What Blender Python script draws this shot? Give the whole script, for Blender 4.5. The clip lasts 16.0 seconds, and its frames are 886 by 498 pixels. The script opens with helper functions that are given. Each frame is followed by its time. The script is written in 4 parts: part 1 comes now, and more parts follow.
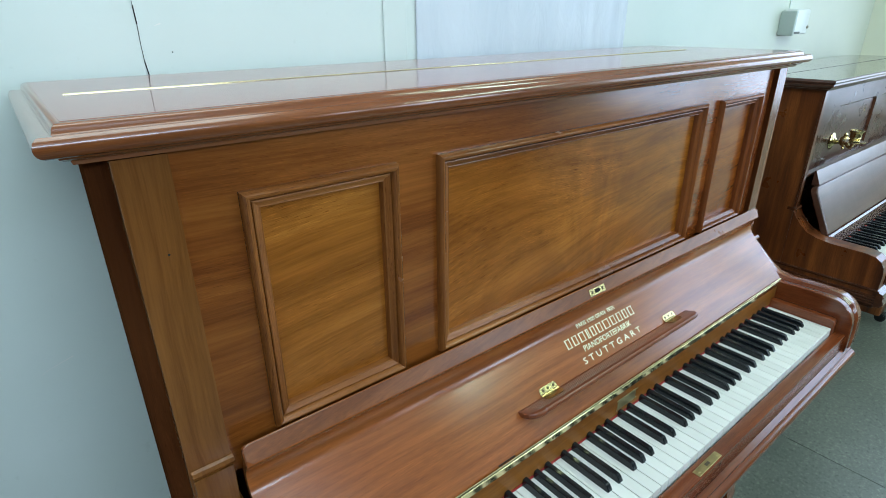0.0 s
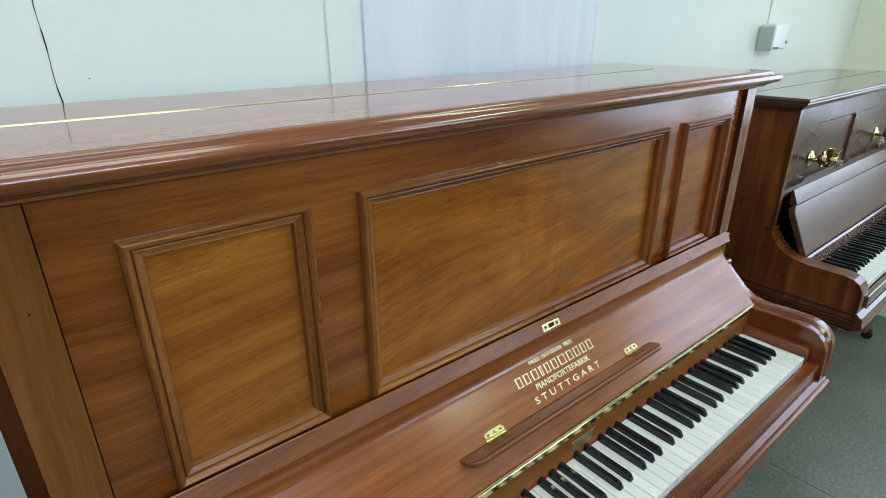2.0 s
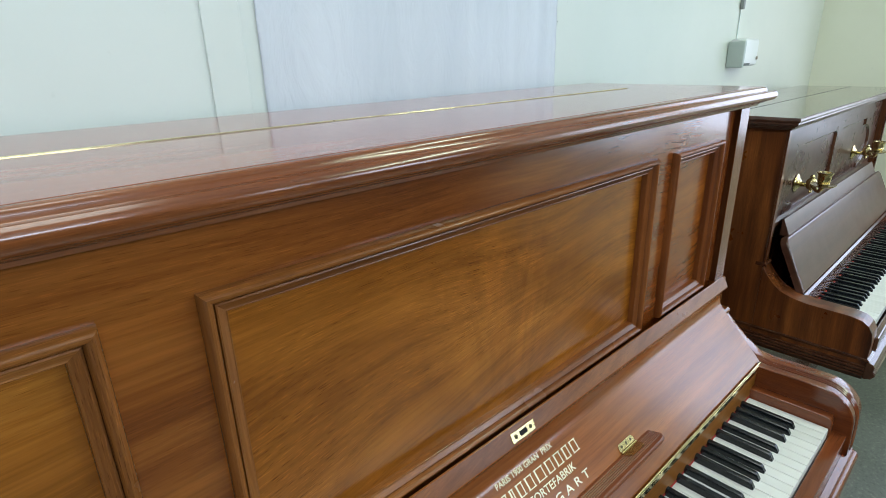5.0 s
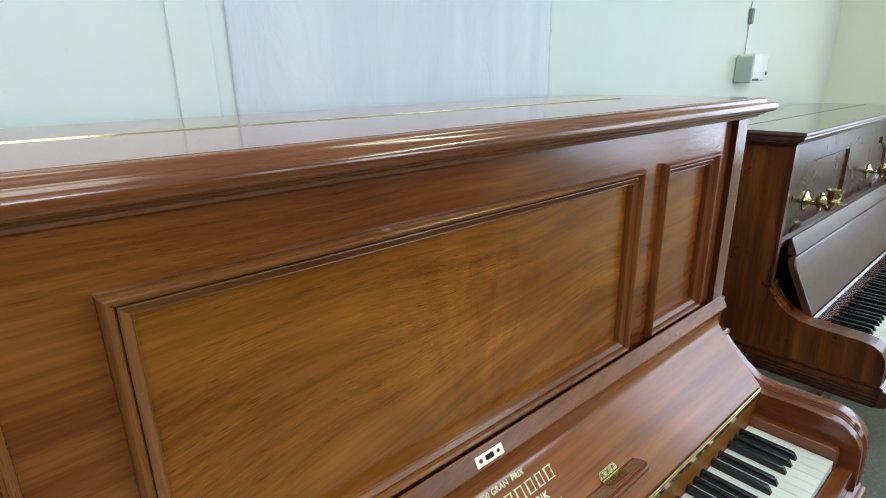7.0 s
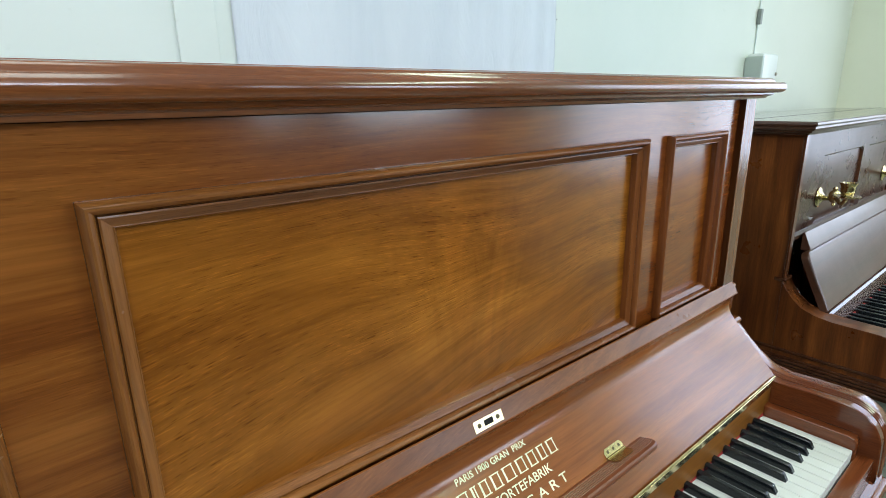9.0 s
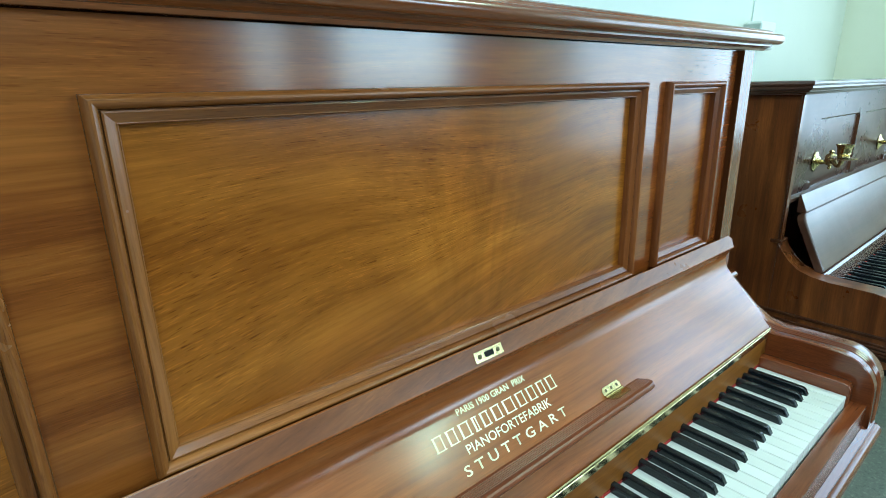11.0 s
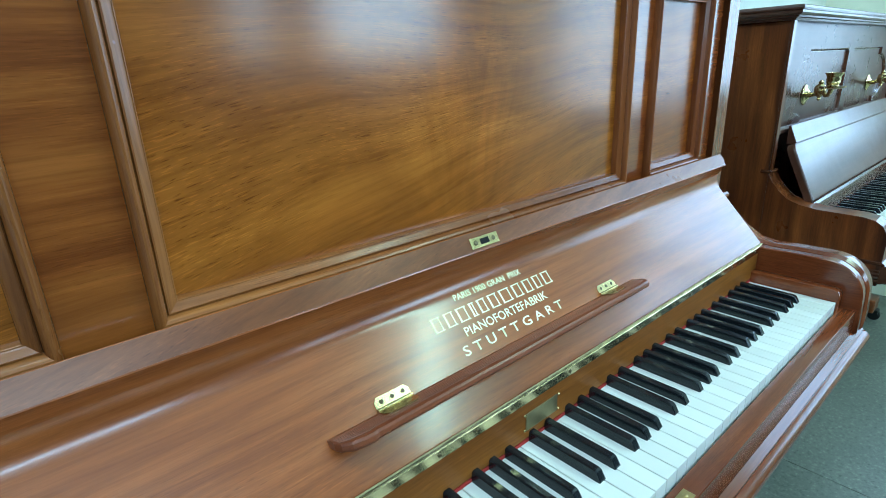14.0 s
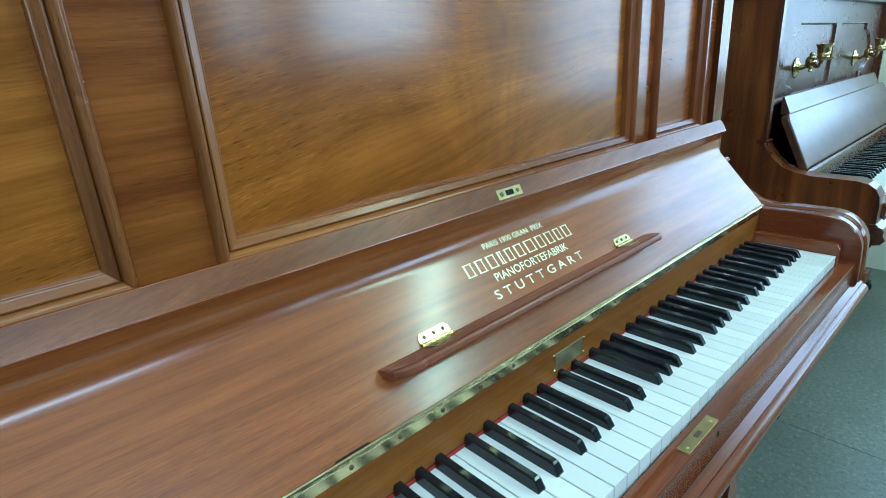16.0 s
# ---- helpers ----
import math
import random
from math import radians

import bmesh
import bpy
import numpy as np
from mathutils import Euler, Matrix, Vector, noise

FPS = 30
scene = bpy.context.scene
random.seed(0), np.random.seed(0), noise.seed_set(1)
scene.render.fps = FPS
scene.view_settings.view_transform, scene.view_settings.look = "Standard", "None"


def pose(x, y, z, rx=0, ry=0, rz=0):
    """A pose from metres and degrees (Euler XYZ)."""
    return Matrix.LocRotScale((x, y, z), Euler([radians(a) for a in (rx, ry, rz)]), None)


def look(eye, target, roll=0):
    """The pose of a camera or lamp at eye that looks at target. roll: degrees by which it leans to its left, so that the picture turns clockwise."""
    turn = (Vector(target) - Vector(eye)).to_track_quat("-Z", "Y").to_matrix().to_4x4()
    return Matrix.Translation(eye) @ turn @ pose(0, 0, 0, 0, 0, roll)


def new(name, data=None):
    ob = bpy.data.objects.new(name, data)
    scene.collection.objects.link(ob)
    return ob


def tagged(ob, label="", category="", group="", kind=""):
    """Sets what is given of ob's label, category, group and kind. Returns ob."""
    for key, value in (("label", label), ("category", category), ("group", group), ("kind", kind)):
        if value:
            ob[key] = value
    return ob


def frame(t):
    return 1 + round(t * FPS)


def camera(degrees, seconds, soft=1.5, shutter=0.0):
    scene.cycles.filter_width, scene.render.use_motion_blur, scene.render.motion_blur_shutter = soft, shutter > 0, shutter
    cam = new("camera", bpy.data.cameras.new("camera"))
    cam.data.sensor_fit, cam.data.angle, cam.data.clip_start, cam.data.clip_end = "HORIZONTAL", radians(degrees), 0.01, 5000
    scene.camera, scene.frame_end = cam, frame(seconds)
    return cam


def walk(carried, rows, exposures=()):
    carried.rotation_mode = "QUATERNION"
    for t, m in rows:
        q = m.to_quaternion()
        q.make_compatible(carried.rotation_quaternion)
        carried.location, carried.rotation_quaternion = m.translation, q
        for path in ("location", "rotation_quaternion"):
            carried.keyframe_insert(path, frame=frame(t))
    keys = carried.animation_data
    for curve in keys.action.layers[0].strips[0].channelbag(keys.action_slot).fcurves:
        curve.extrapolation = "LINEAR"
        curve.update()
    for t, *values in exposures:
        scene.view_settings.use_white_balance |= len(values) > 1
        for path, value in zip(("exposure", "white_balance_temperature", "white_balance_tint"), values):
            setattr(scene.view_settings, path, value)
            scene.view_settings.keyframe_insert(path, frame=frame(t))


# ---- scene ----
cam = camera(79.2, 16.0, soft=0.5)
PATH = [
    (0, (-0.783, -0.547, 1.435), (0.365, 0.889, 0.649), -0.4),
    (0.5, (-0.764, -0.557, 1.449), (0.388, 0.88, 0.668), -0.3),
    (1, (-0.736, -0.555, 1.451), (0.419, 0.883, 0.677), -0.2),
    (1.5, (-0.707, -0.559, 1.455), (0.452, 0.878, 0.687), -0.2),
    (2, (-0.671, -0.556, 1.455), (0.492, 0.884, 0.696), -0.4),
    (2.5, (-0.634, -0.528, 1.454), (0.539, 0.912, 0.712), -0.6),
    (3, (-0.624, -0.481, 1.449), (0.576, 0.952, 0.737), -1.1),
    (3.5, (-0.617, -0.454, 1.445), (0.617, 0.961, 0.756), -1.4),
    (4, (-0.569, -0.429, 1.438), (0.688, 0.969, 0.755), -1.4),
    (4.5, (-0.506, -0.404, 1.437), (0.764, 0.983, 0.757), -1.4),
    (5, (-0.466, -0.39, 1.433), (0.809, 0.995, 0.757), -1.5),
    (7.5, (-0.394, -0.411, 1.394), (0.842, 1.046, 0.805), -1.0),
    (8, (-0.393, -0.412, 1.373), (0.836, 1.062, 0.808), -1.1),
    (8.5, (-0.391, -0.419, 1.355), (0.838, 1.06, 0.806), -1.1),
    (9, (-0.393, -0.425, 1.334), (0.838, 1.057, 0.797), -1.1),
    (11.5, (-0.415, -0.441, 1.259), (0.814, 1.023, 0.67), -1.4),
    (12, (-0.419, -0.445, 1.243), (0.807, 1.019, 0.65), -1.5),
    (12.5, (-0.424, -0.452, 1.224), (0.805, 1.012, 0.633), -1.6),
    (13, (-0.425, -0.454, 1.205), (0.814, 1.0, 0.612), -1.6),
    (13.5, (-0.432, -0.457, 1.184), (0.811, 0.984, 0.567), -2.1),
    (14, (-0.437, -0.458, 1.168), (0.802, 0.972, 0.518), -2.4),
    (14.5, (-0.448, -0.463, 1.158), (0.798, 0.958, 0.504), -3.0),
    (15, (-0.464, -0.463, 1.143), (0.791, 0.95, 0.49), -3.4),
    (15.5, (-0.478, -0.463, 1.135), (0.782, 0.946, 0.481), -3.7),
    (16, (-0.505, -0.461, 1.127), (0.756, 0.945, 0.469), -3.8),
]
walk(cam, [(t, look(eye, target, roll)) for t, eye, target, roll in PATH], [(0, 0.29, 5550, 4), (1.5, 0.20, 5900, 8), (5, 0.16, 6050, 11), (9, 0.30, 6050, 9), (11.5, 0.55, 5020, -12), (12.5, 0.56, 4830, -10), (14, 0.50, 4760, -9), (16, 0.43, 4720, -8)])

# ---- light ----
world = bpy.data.worlds.new("World")
scene.world = world
world.use_nodes = True
wn = world.node_tree.nodes
sky = wn.new("ShaderNodeTexSky")
sky.sky_type, sky.sun_disc = "NISHITA", False
sky.sun_elevation, sky.sun_rotation = radians(40), radians(150)
wn["Background"].inputs["Strength"].default_value = 0.1
world.node_tree.links.new(sky.outputs[0], wn["Background"].inputs["Color"])

sun = new("sun", bpy.data.lights.new("sun", "SUN"))
sun.data.energy, sun.data.angle, sun.data.color = 1.0, radians(15), (1.0, 0.96, 0.9)
sun.matrix_world = look((0, 0, 8), (-1.2, 5.5, 0))


def area(name, eye, target, w, h, watts, colour):
    ob = new(name, bpy.data.lights.new(name, "AREA"))
    d = ob.data
    d.shape, d.size, d.size_y, d.energy, d.color = "RECTANGLE", w, h, watts, colour
    ob.matrix_world = look(eye, target)
    return ob


SOUTH, EAST, WEST, NORTH, TOP = -2.6, 2.78, -3.2, 0.405, 2.75
DAY = (0.80, 0.90, 1.0)
BLUE = (0.76, 0.84, 1.0)
TUBE = (0.84, 1.0, 0.70)
FILL_WHITE = (0.96, 1.0, 0.88)
# daylight standing in the window openings
area("window_light_a", (1.82, SOUTH - 0.02, 1.58), (1.82, 0, 1.58), 1.0, 0.74, 14, DAY)
area("window_light_b", (0.9, SOUTH - 0.02, 1.58), (0.9, 0, 1.58), 0.3, 0.74, 3.0, DAY)
area("window_light_c", (EAST + 0.02, -0.65, 1.525), (0, -0.65, 1.525), 0.9, 1.15, 10.5, BLUE)
area("window_light_e", (EAST + 0.02, -1.55, 1.475), (0, -1.55, 1.475), 0.8, 1.25, 9, BLUE)
area("window_light_d", (-0.95, SOUTH - 0.02, 2.33), (-0.95, 0, 2.33), 2.1, 0.5, 34, DAY)
# ceiling tube, then an added overhead fill with no known fitting
area("tube_light_a", (1.45, -1.6, TOP - 0.1), (1.45, -1.6, 0), 0.22, 1.5, 22, TUBE)
area("added_overhead_b", (-0.8, -0.32, TOP - 0.1), (-0.8, -0.32, 0), 1.4, 0.8, 14, FILL_WHITE)


# ---- materials ----
def mat(name, rough=0.5, metal=0.0, colour=(0.5, 0.5, 0.5)):
    m = bpy.data.materials.new(name)
    m.use_nodes = True
    b = m.node_tree.nodes["Principled BSDF"]
    b.inputs["Base Color"].default_value = (*colour, 1)
    b.inputs["Roughness"].default_value = rough
    b.inputs["Metallic"].default_value = metal
    return m


def nd(m, kind, **props):
    n = m.node_tree.nodes.new(kind)
    for k, v in props.items():
        if k == "ins":
            for i, x in v.items():
                n.inputs[i].default_value = x
        elif k == "op":
            n.operation = v
        elif k == "blend":
            n.blend_type = v
    return n


def link(m, a, b):
    m.node_tree.links.new(a, b)


def ramp(m, src, stops):
    r = m.node_tree.nodes.new("ShaderNodeValToRGB")
    e = r.color_ramp.elements
    while len(e) < len(stops):
        e.new(0.5)
    for q, (p, c) in zip(e, stops):
        q.position, q.color = p, (*c, 1) if len(c) == 3 else c
    link(m, src, r.inputs[0])
    return r.outputs[0]


def mix(m, fac, a, b, blend="MIX"):
    n = m.node_tree.nodes.new("ShaderNodeMix")
    n.data_type, n.blend_type = "RGBA", blend
    for i, v in ((0, fac), (6, a), (7, b)):
        if isinstance(v, (int, float)):
            n.inputs[i].default_value = v
        elif isinstance(v, tuple):
            n.inputs[i].default_value = (*v, 1)
        else:
            link(m, v, n.inputs[i])
    return n.outputs[2]


def coords(m, scale, rot=(0, 0, 0)):
    t = m.node_tree.nodes.new("ShaderNodeTexCoord")
    p = m.node_tree.nodes.new("ShaderNodeMapping")
    p.inputs["Scale"].default_value = scale
    p.inputs["Rotation"].default_value = [radians(a) for a in rot]
    link(m, t.outputs["Object"], p.inputs[0])
    return p.outputs[0]


def noise_tex(m, vec, scale, detail=6, rough=0.55, dist=0.0):
    n = m.node_tree.nodes.new("ShaderNodeTexNoise")
    n.inputs["Scale"].default_value, n.inputs["Detail"].default_value = scale, detail
    n.inputs["Roughness"].default_value, n.inputs["Distortion"].default_value = rough, dist
    link(m, vec, n.inputs["Vector"])
    return n.outputs[0]


def bump(m, height, strength, dist=0.001):
    b = m.node_tree.nodes.new("ShaderNodeBump")
    b.inputs["Strength"].default_value, b.inputs["Distance"].default_value = strength, dist
    link(m, height, b.inputs["Height"])
    link(m, b.outputs[0], m.node_tree.nodes["Principled BSDF"].inputs["Normal"])


def wood(name, dark, mid, light, axis="x", figure=0.0, rough=0.16, coat=0.25, rot=(0, 0, 0), pores=0.5, blotch=0.5, grained=0.6, feather=0.0):
    """Polished timber with the grain along one axis: broad stripes, fine grain, pore dashes, pale flecks and slow blotches.
    feather: how far the lower grain sweeps up and fans out, as in a veneer cut near a fork."""
    m = mat(name, rough)
    b = m.node_tree.nodes["Principled BSDF"]
    a_i = "xyz".index(axis)

    def stretch(a, c):
        v = [c, c, c]
        v[a_i] = a
        return v

    c0 = coords(m, (1, 1, 1), rot)
    warp = noise_tex(m, coords(m, (1.0, 1, 1.5), rot), 2.4, 1, 0.4)
    v = nd(m, "ShaderNodeVectorMath", op="MULTIPLY_ADD")
    link(m, warp, v.inputs[0])
    k = 0.035 + 0.16 * figure
    v.inputs[1].default_value = {"x": (0.02, 0.02, k), "z": (k, 0.02, 0.02), "y": (k, 0.02, 0.02)}[axis]
    link(m, c0, v.inputs[2])
    vec = v.outputs[0]
    if feather:
        sep = nd(m, "ShaderNodeSeparateXYZ")
        link(m, vec, sep.inputs[0])
        low = nd(m, "ShaderNodeMapRange")
        low.interpolation_type = "SMOOTHSTEP"
        link(m, sep.outputs[2], low.inputs[0])
        low.inputs[1].default_value, low.inputs[2].default_value = 1.28, 1.0
        slope = nd(m, "ShaderNodeMath", op="MULTIPLY")
        link(m, sep.outputs[0], slope.inputs[0])
        link(m, low.outputs[0], slope.inputs[1])
        lift = nd(m, "ShaderNodeMath", op="MULTIPLY_ADD")
        link(m, slope.outputs[0], lift.inputs[0])
        lift.inputs[1].default_value = -feather
        link(m, sep.outputs[2], lift.inputs[2])
        com = nd(m, "ShaderNodeCombineXYZ")
        link(m, sep.outputs[0], com.inputs[0])
        link(m, sep.outputs[1], com.inputs[1])
        link(m, lift.outputs[0], com.inputs[2])
        vec = com.outputs[0]

    def scaled(q3):
        q = nd(m, "ShaderNodeVectorMath", op="MULTIPLY")
        link(m, vec, q.inputs[0])
        q.inputs[1].default_value = q3
        return q.outputs[0]

    stripes = noise_tex(m, scaled(stretch(0.9, 14)), 1.6, 6, 0.62)
    base = ramp(m, stripes, [(0.33, dark), (0.5, mid), (0.68, light)])
    band = noise_tex(m, scaled(stretch(3.0, 95)), 1.0, 4, 0.6)
    col = mix(m, grained, base, ramp(m, band, [(0.34, (0.78, 0.73, 0.70)), (0.5, (1.0, 1.0, 1.0)), (0.66, (1.17, 1.17, 1.14))]), "MULTIPLY")
    grain = noise_tex(m, scaled(stretch(14, 330)), 1.0, 4, 0.6)
    col = mix(m, grained, col, ramp(m, grain, [(0.34, (0.80, 0.75, 0.72)), (0.51, (1.0, 1.0, 1.0)), (0.68, (1.16, 1.15, 1.12))]), "MULTIPLY")
    pore = noise_tex(m, scaled(stretch(62, 1050)), 1.0, 2, 0.5)
    where = noise_tex(m, scaled(stretch(4, 11)), 1.0, 2, 0.5)
    spread = nd(m, "ShaderNodeMapRange")
    link(m, where, spread.inputs[0])
    spread.inputs[1].default_value, spread.inputs[2].default_value = 0.36, 0.60
    spread.inputs[4].default_value = min(1.0, pores * 1.5)
    pcol = ramp(m, pore, [(0.29, (0.55, 0.48, 0.43)), (0.40, (1, 1, 1)), (0.57, (1, 1, 1)), (0.68, (1.42, 1.38, 1.3))])
    col = mix(m, spread.outputs[0], col, pcol, "MULTIPLY")
    if figure:
        fl = noise_tex(m, scaled({"x": (3.0, 3.0, 6.5), "z": (6.5, 3, 3), "y": (3, 3, 6)}[axis]), 2.2, 4, 0.5, 1.2)
        fcol = ramp(m, fl, [(0.36, (0.62, 0.52, 0.44)), (0.52, (1, 1, 1)), (0.68, (1.3, 1.24, 1.12))])
        col = mix(m, figure, col, fcol, "MULTIPLY")
    if feather:
        # light rays that fan out from a fork low in the leaf, strongest round the middle
        away = nd(m, "ShaderNodeVectorMath", op="SUBTRACT")
        link(m, c0, away.inputs[0])
        away.inputs[1].default_value = (0.0, 0.0, 0.84)
        ax = nd(m, "ShaderNodeSeparateXYZ")
        link(m, away.outputs[0], ax.inputs[0])
        turn = nd(m, "ShaderNodeMath", op="ARCTAN2")
        link(m, ax.outputs[2], turn.inputs[0])
        link(m, ax.outputs[0], turn.inputs[1])
        wide = nd(m, "ShaderNodeVectorMath", op="LENGTH")
        link(m, away.outputs[0], wide.inputs[0])
        polar = nd(m, "ShaderNodeCombineXYZ")
        link(m, turn.outputs[0], polar.inputs[0])
        link(m, wide.outputs["Value"], polar.inputs[1])
        rays = nd(m, "ShaderNodeVectorMath", op="MULTIPLY")
        link(m, polar.outputs[0], rays.inputs[0])
        rays.inputs[1].default_value = (9.0, 7.0, 1.0)
        fan = noise_tex(m, rays.outputs[0], 1.0, 4, 0.6, 0.5)
        near = nd(m, "ShaderNodeMapRange")
        near.interpolation_type = "SMOOTHSTEP"
        heart = nd(m, "ShaderNodeVectorMath", op="DISTANCE")
        link(m, c0, heart.inputs[0])
        heart.inputs[1].default_value = (0.03, 0.007, 1.145)
        link(m, heart.outputs["Value"], near.inputs[0])
        near.inputs[1].default_value, near.inputs[2].default_value = 0.20, 0.02
        near.inputs[3].default_value, near.inputs[4].default_value = 0.08, 0.75
        col = mix(m, near.outputs[0], col, ramp(m, fan, [(0.36, (0.80, 0.74, 0.70)), (0.5, (1, 1, 1)), (0.66, (1.26, 1.2, 1.1))]), "MULTIPLY")
    slow = noise_tex(m, c0, 3.3, 2, 0.5)
    scol = ramp(m, slow, [(0.35, (0.76, 0.68, 0.64)), (0.65, (1.14, 1.13, 1.1))])
    col = mix(m, blotch, col, scol, "MULTIPLY")
    link(m, col, b.inputs["Base Color"])
    haze = noise_tex(m, c0, 9.0, 4, 0.6)
    rr = nd(m, "ShaderNodeMapRange")
    link(m, haze, rr.inputs[0])
    rr.inputs[3].default_value, rr.inputs[4].default_value = rough * 0.75, rough * 1.35
    link(m, rr.outputs[0], b.inputs["Roughness"])
    b.inputs["Coat Weight"].default_value, b.inputs["Coat Roughness"].default_value = coat, 0.13
    bump(m, pore, 0.06, 0.0005)
    return m


def tint_along_x(m, west, east, x0=-0.6, x1=0.5):
    """Tints the base colour along x, standing in for how light colours each end."""
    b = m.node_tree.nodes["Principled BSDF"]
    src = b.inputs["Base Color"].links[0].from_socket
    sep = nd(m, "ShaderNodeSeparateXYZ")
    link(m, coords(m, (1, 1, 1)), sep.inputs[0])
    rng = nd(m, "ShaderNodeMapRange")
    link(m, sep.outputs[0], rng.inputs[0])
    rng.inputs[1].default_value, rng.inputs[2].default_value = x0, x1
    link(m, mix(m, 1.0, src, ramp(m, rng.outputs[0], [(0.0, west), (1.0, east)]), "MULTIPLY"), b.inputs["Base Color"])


RAIL = ((0.125, 0.033, 0.006), (0.20, 0.062, 0.010), (0.265, 0.092, 0.015))
RED = ((0.13, 0.033, 0.010), (0.185, 0.050, 0.014), (0.24, 0.072, 0.020))
MAHOG = wood("mahogany_rail", *RAIL, "x", blotch=1.0, rough=0.18, coat=0.55, pores=0.4, grained=0.6)
REDWOOD = wood("red_mahogany_rail", *RED, "x")
MAHOG_V = wood("mahogany_upright", *RAIL, "z")
MAHOG_Y = wood("mahogany_depth", *RED, "y")
STILE = wood("mahogany_stile", (0.145, 0.053, 0.011), (0.165, 0.061, 0.013), (0.185, 0.071, 0.016), "z", blotch=0.3, pores=0.12, coat=0.15)
FIGURED = wood("figured_veneer", (0.225, 0.074, 0.008), (0.29, 0.101, 0.011), (0.36, 0.133, 0.015), "x", figure=0.38, rough=0.19, pores=1.0, blotch=0.7, grained=0.58, feather=0.27)
STRIP = wood("strip_wood", (0.15, 0.052, 0.008), (0.21, 0.078, 0.012), (0.26, 0.103, 0.017), "x", rough=0.4, coat=0.0)
STRIP.node_tree.nodes["Principled BSDF"].inputs["Specular IOR Level"].default_value = 0.12
FIELD = wood("plain_veneer", (0.20, 0.066, 0.008), (0.28, 0.097, 0.012), (0.345, 0.130, 0.018), "x", figure=0.3, rough=0.19, rot=(0, 2, 0), pores=0.8, grained=0.6)
MOULD = wood("moulding_x", (0.13, 0.044, 0.010), (0.205, 0.073, 0.016), (0.275, 0.107, 0.025), "x", pores=0.9, rough=0.24, coat=0.05)
MOULD_V = wood("moulding_z", (0.13, 0.044, 0.010), (0.205, 0.073, 0.016), (0.275, 0.107, 0.025), "z", pores=0.9, rough=0.24, coat=0.05)
for m in (MOULD, MOULD_V):
    m.node_tree.nodes["Principled BSDF"].inputs["Specular IOR Level"].default_value = 0.4
LIDEDGE = wood("lid_edge", (0.14, 0.042, 0.011), (0.205, 0.065, 0.016), (0.27, 0.092, 0.023), "x", rough=0.17, coat=0.6, grained=0.35)
LIDEDGE.node_tree.nodes["Principled BSDF"].inputs["Specular IOR Level"].default_value = 0.55
# lid top: its pale pink haze is put into base colour and sheen
LIDWOOD = wood("lid_wood_hazed", (0.22, 0.082, 0.054), (0.26, 0.100, 0.066), (0.30, 0.120, 0.080), "x", rough=0.08, coat=0.0, pores=0.0, blotch=0.25, grained=0.15)
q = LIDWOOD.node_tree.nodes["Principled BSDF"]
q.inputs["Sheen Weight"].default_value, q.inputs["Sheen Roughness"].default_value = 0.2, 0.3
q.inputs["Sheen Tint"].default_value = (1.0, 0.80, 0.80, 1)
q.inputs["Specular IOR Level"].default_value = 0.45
LEDGE = wood("ledge_wood", (0.13, 0.036, 0.014), (0.18, 0.053, 0.019), (0.23, 0.073, 0.026), "x", rough=0.32, coat=0.0, pores=0.6)
LIPWOOD = wood("open_grained_lip", (0.125, 0.042, 0.013), (0.18, 0.063, 0.019), (0.235, 0.09, 0.028), "x", rough=0.28, coat=0.0, pores=0.8, rot=(0, 14, 0))
LIPWOOD.node_tree.nodes["Principled BSDF"].inputs["Specular IOR Level"].default_value = 0.36
FALL = wood("fallboard_wood", (0.185, 0.054, 0.012), (0.26, 0.081, 0.018), (0.33, 0.113, 0.027), "x", rough=0.22, coat=0.35, pores=0.4)
# case side and corner strip: shade put into a darker colour without gloss
SIDE = wood("case_side_shaded", (0.045, 0.015, 0.005), (0.07, 0.024, 0.008), (0.095, 0.032, 0.010), "z", rough=0.7, coat=0.0, blotch=0.8, grained=0.3)
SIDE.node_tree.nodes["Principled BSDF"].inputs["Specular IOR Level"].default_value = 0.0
# yellower west, redder east: reflected tints put into the wood colour
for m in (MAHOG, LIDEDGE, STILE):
    tint_along_x(m, (1.06, 1.12, 1.2), (1.0, 0.84, 0.9))
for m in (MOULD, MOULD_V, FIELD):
    tint_along_x(m, (1.08, 1.12, 1.15), (0.92, 0.76, 0.8), -0.3, 0.5)
DARKWOOD = wood("dark_mahogany", (0.05, 0.018, 0.009), (0.075, 0.027, 0.013), (0.10, 0.038, 0.017), "x", rough=0.2, coat=0.5)
DARKGLOSS = wood("dark_polished_mahogany", (0.06, 0.024, 0.014), (0.085, 0.035, 0.02), (0.11, 0.047, 0.026), "x", rough=0.3, coat=1.0, blotch=0.3, grained=0.3, pores=0.2)
DARKSIDE = wood("dark_mahogany_side", (0.045, 0.0135, 0.0055), (0.135, 0.040, 0.010), (0.25, 0.081, 0.018), "z", rough=0.28, blotch=1.0, grained=0.8)
q = DARKGLOSS.node_tree.nodes["Principled BSDF"]
q.inputs["Coat Weight"].default_value, q.inputs["Specular IOR Level"].default_value = 0.2, 0.6
DARKPANEL = wood("dark_panel", (0.05, 0.022, 0.013), (0.07, 0.032, 0.019), (0.09, 0.042, 0.025), "x", rough=0.27, coat=0.0, blotch=0.4, grained=0.4, pores=0.3)
DARKPANEL.node_tree.nodes["Principled BSDF"].inputs["Specular IOR Level"].default_value = 0.3
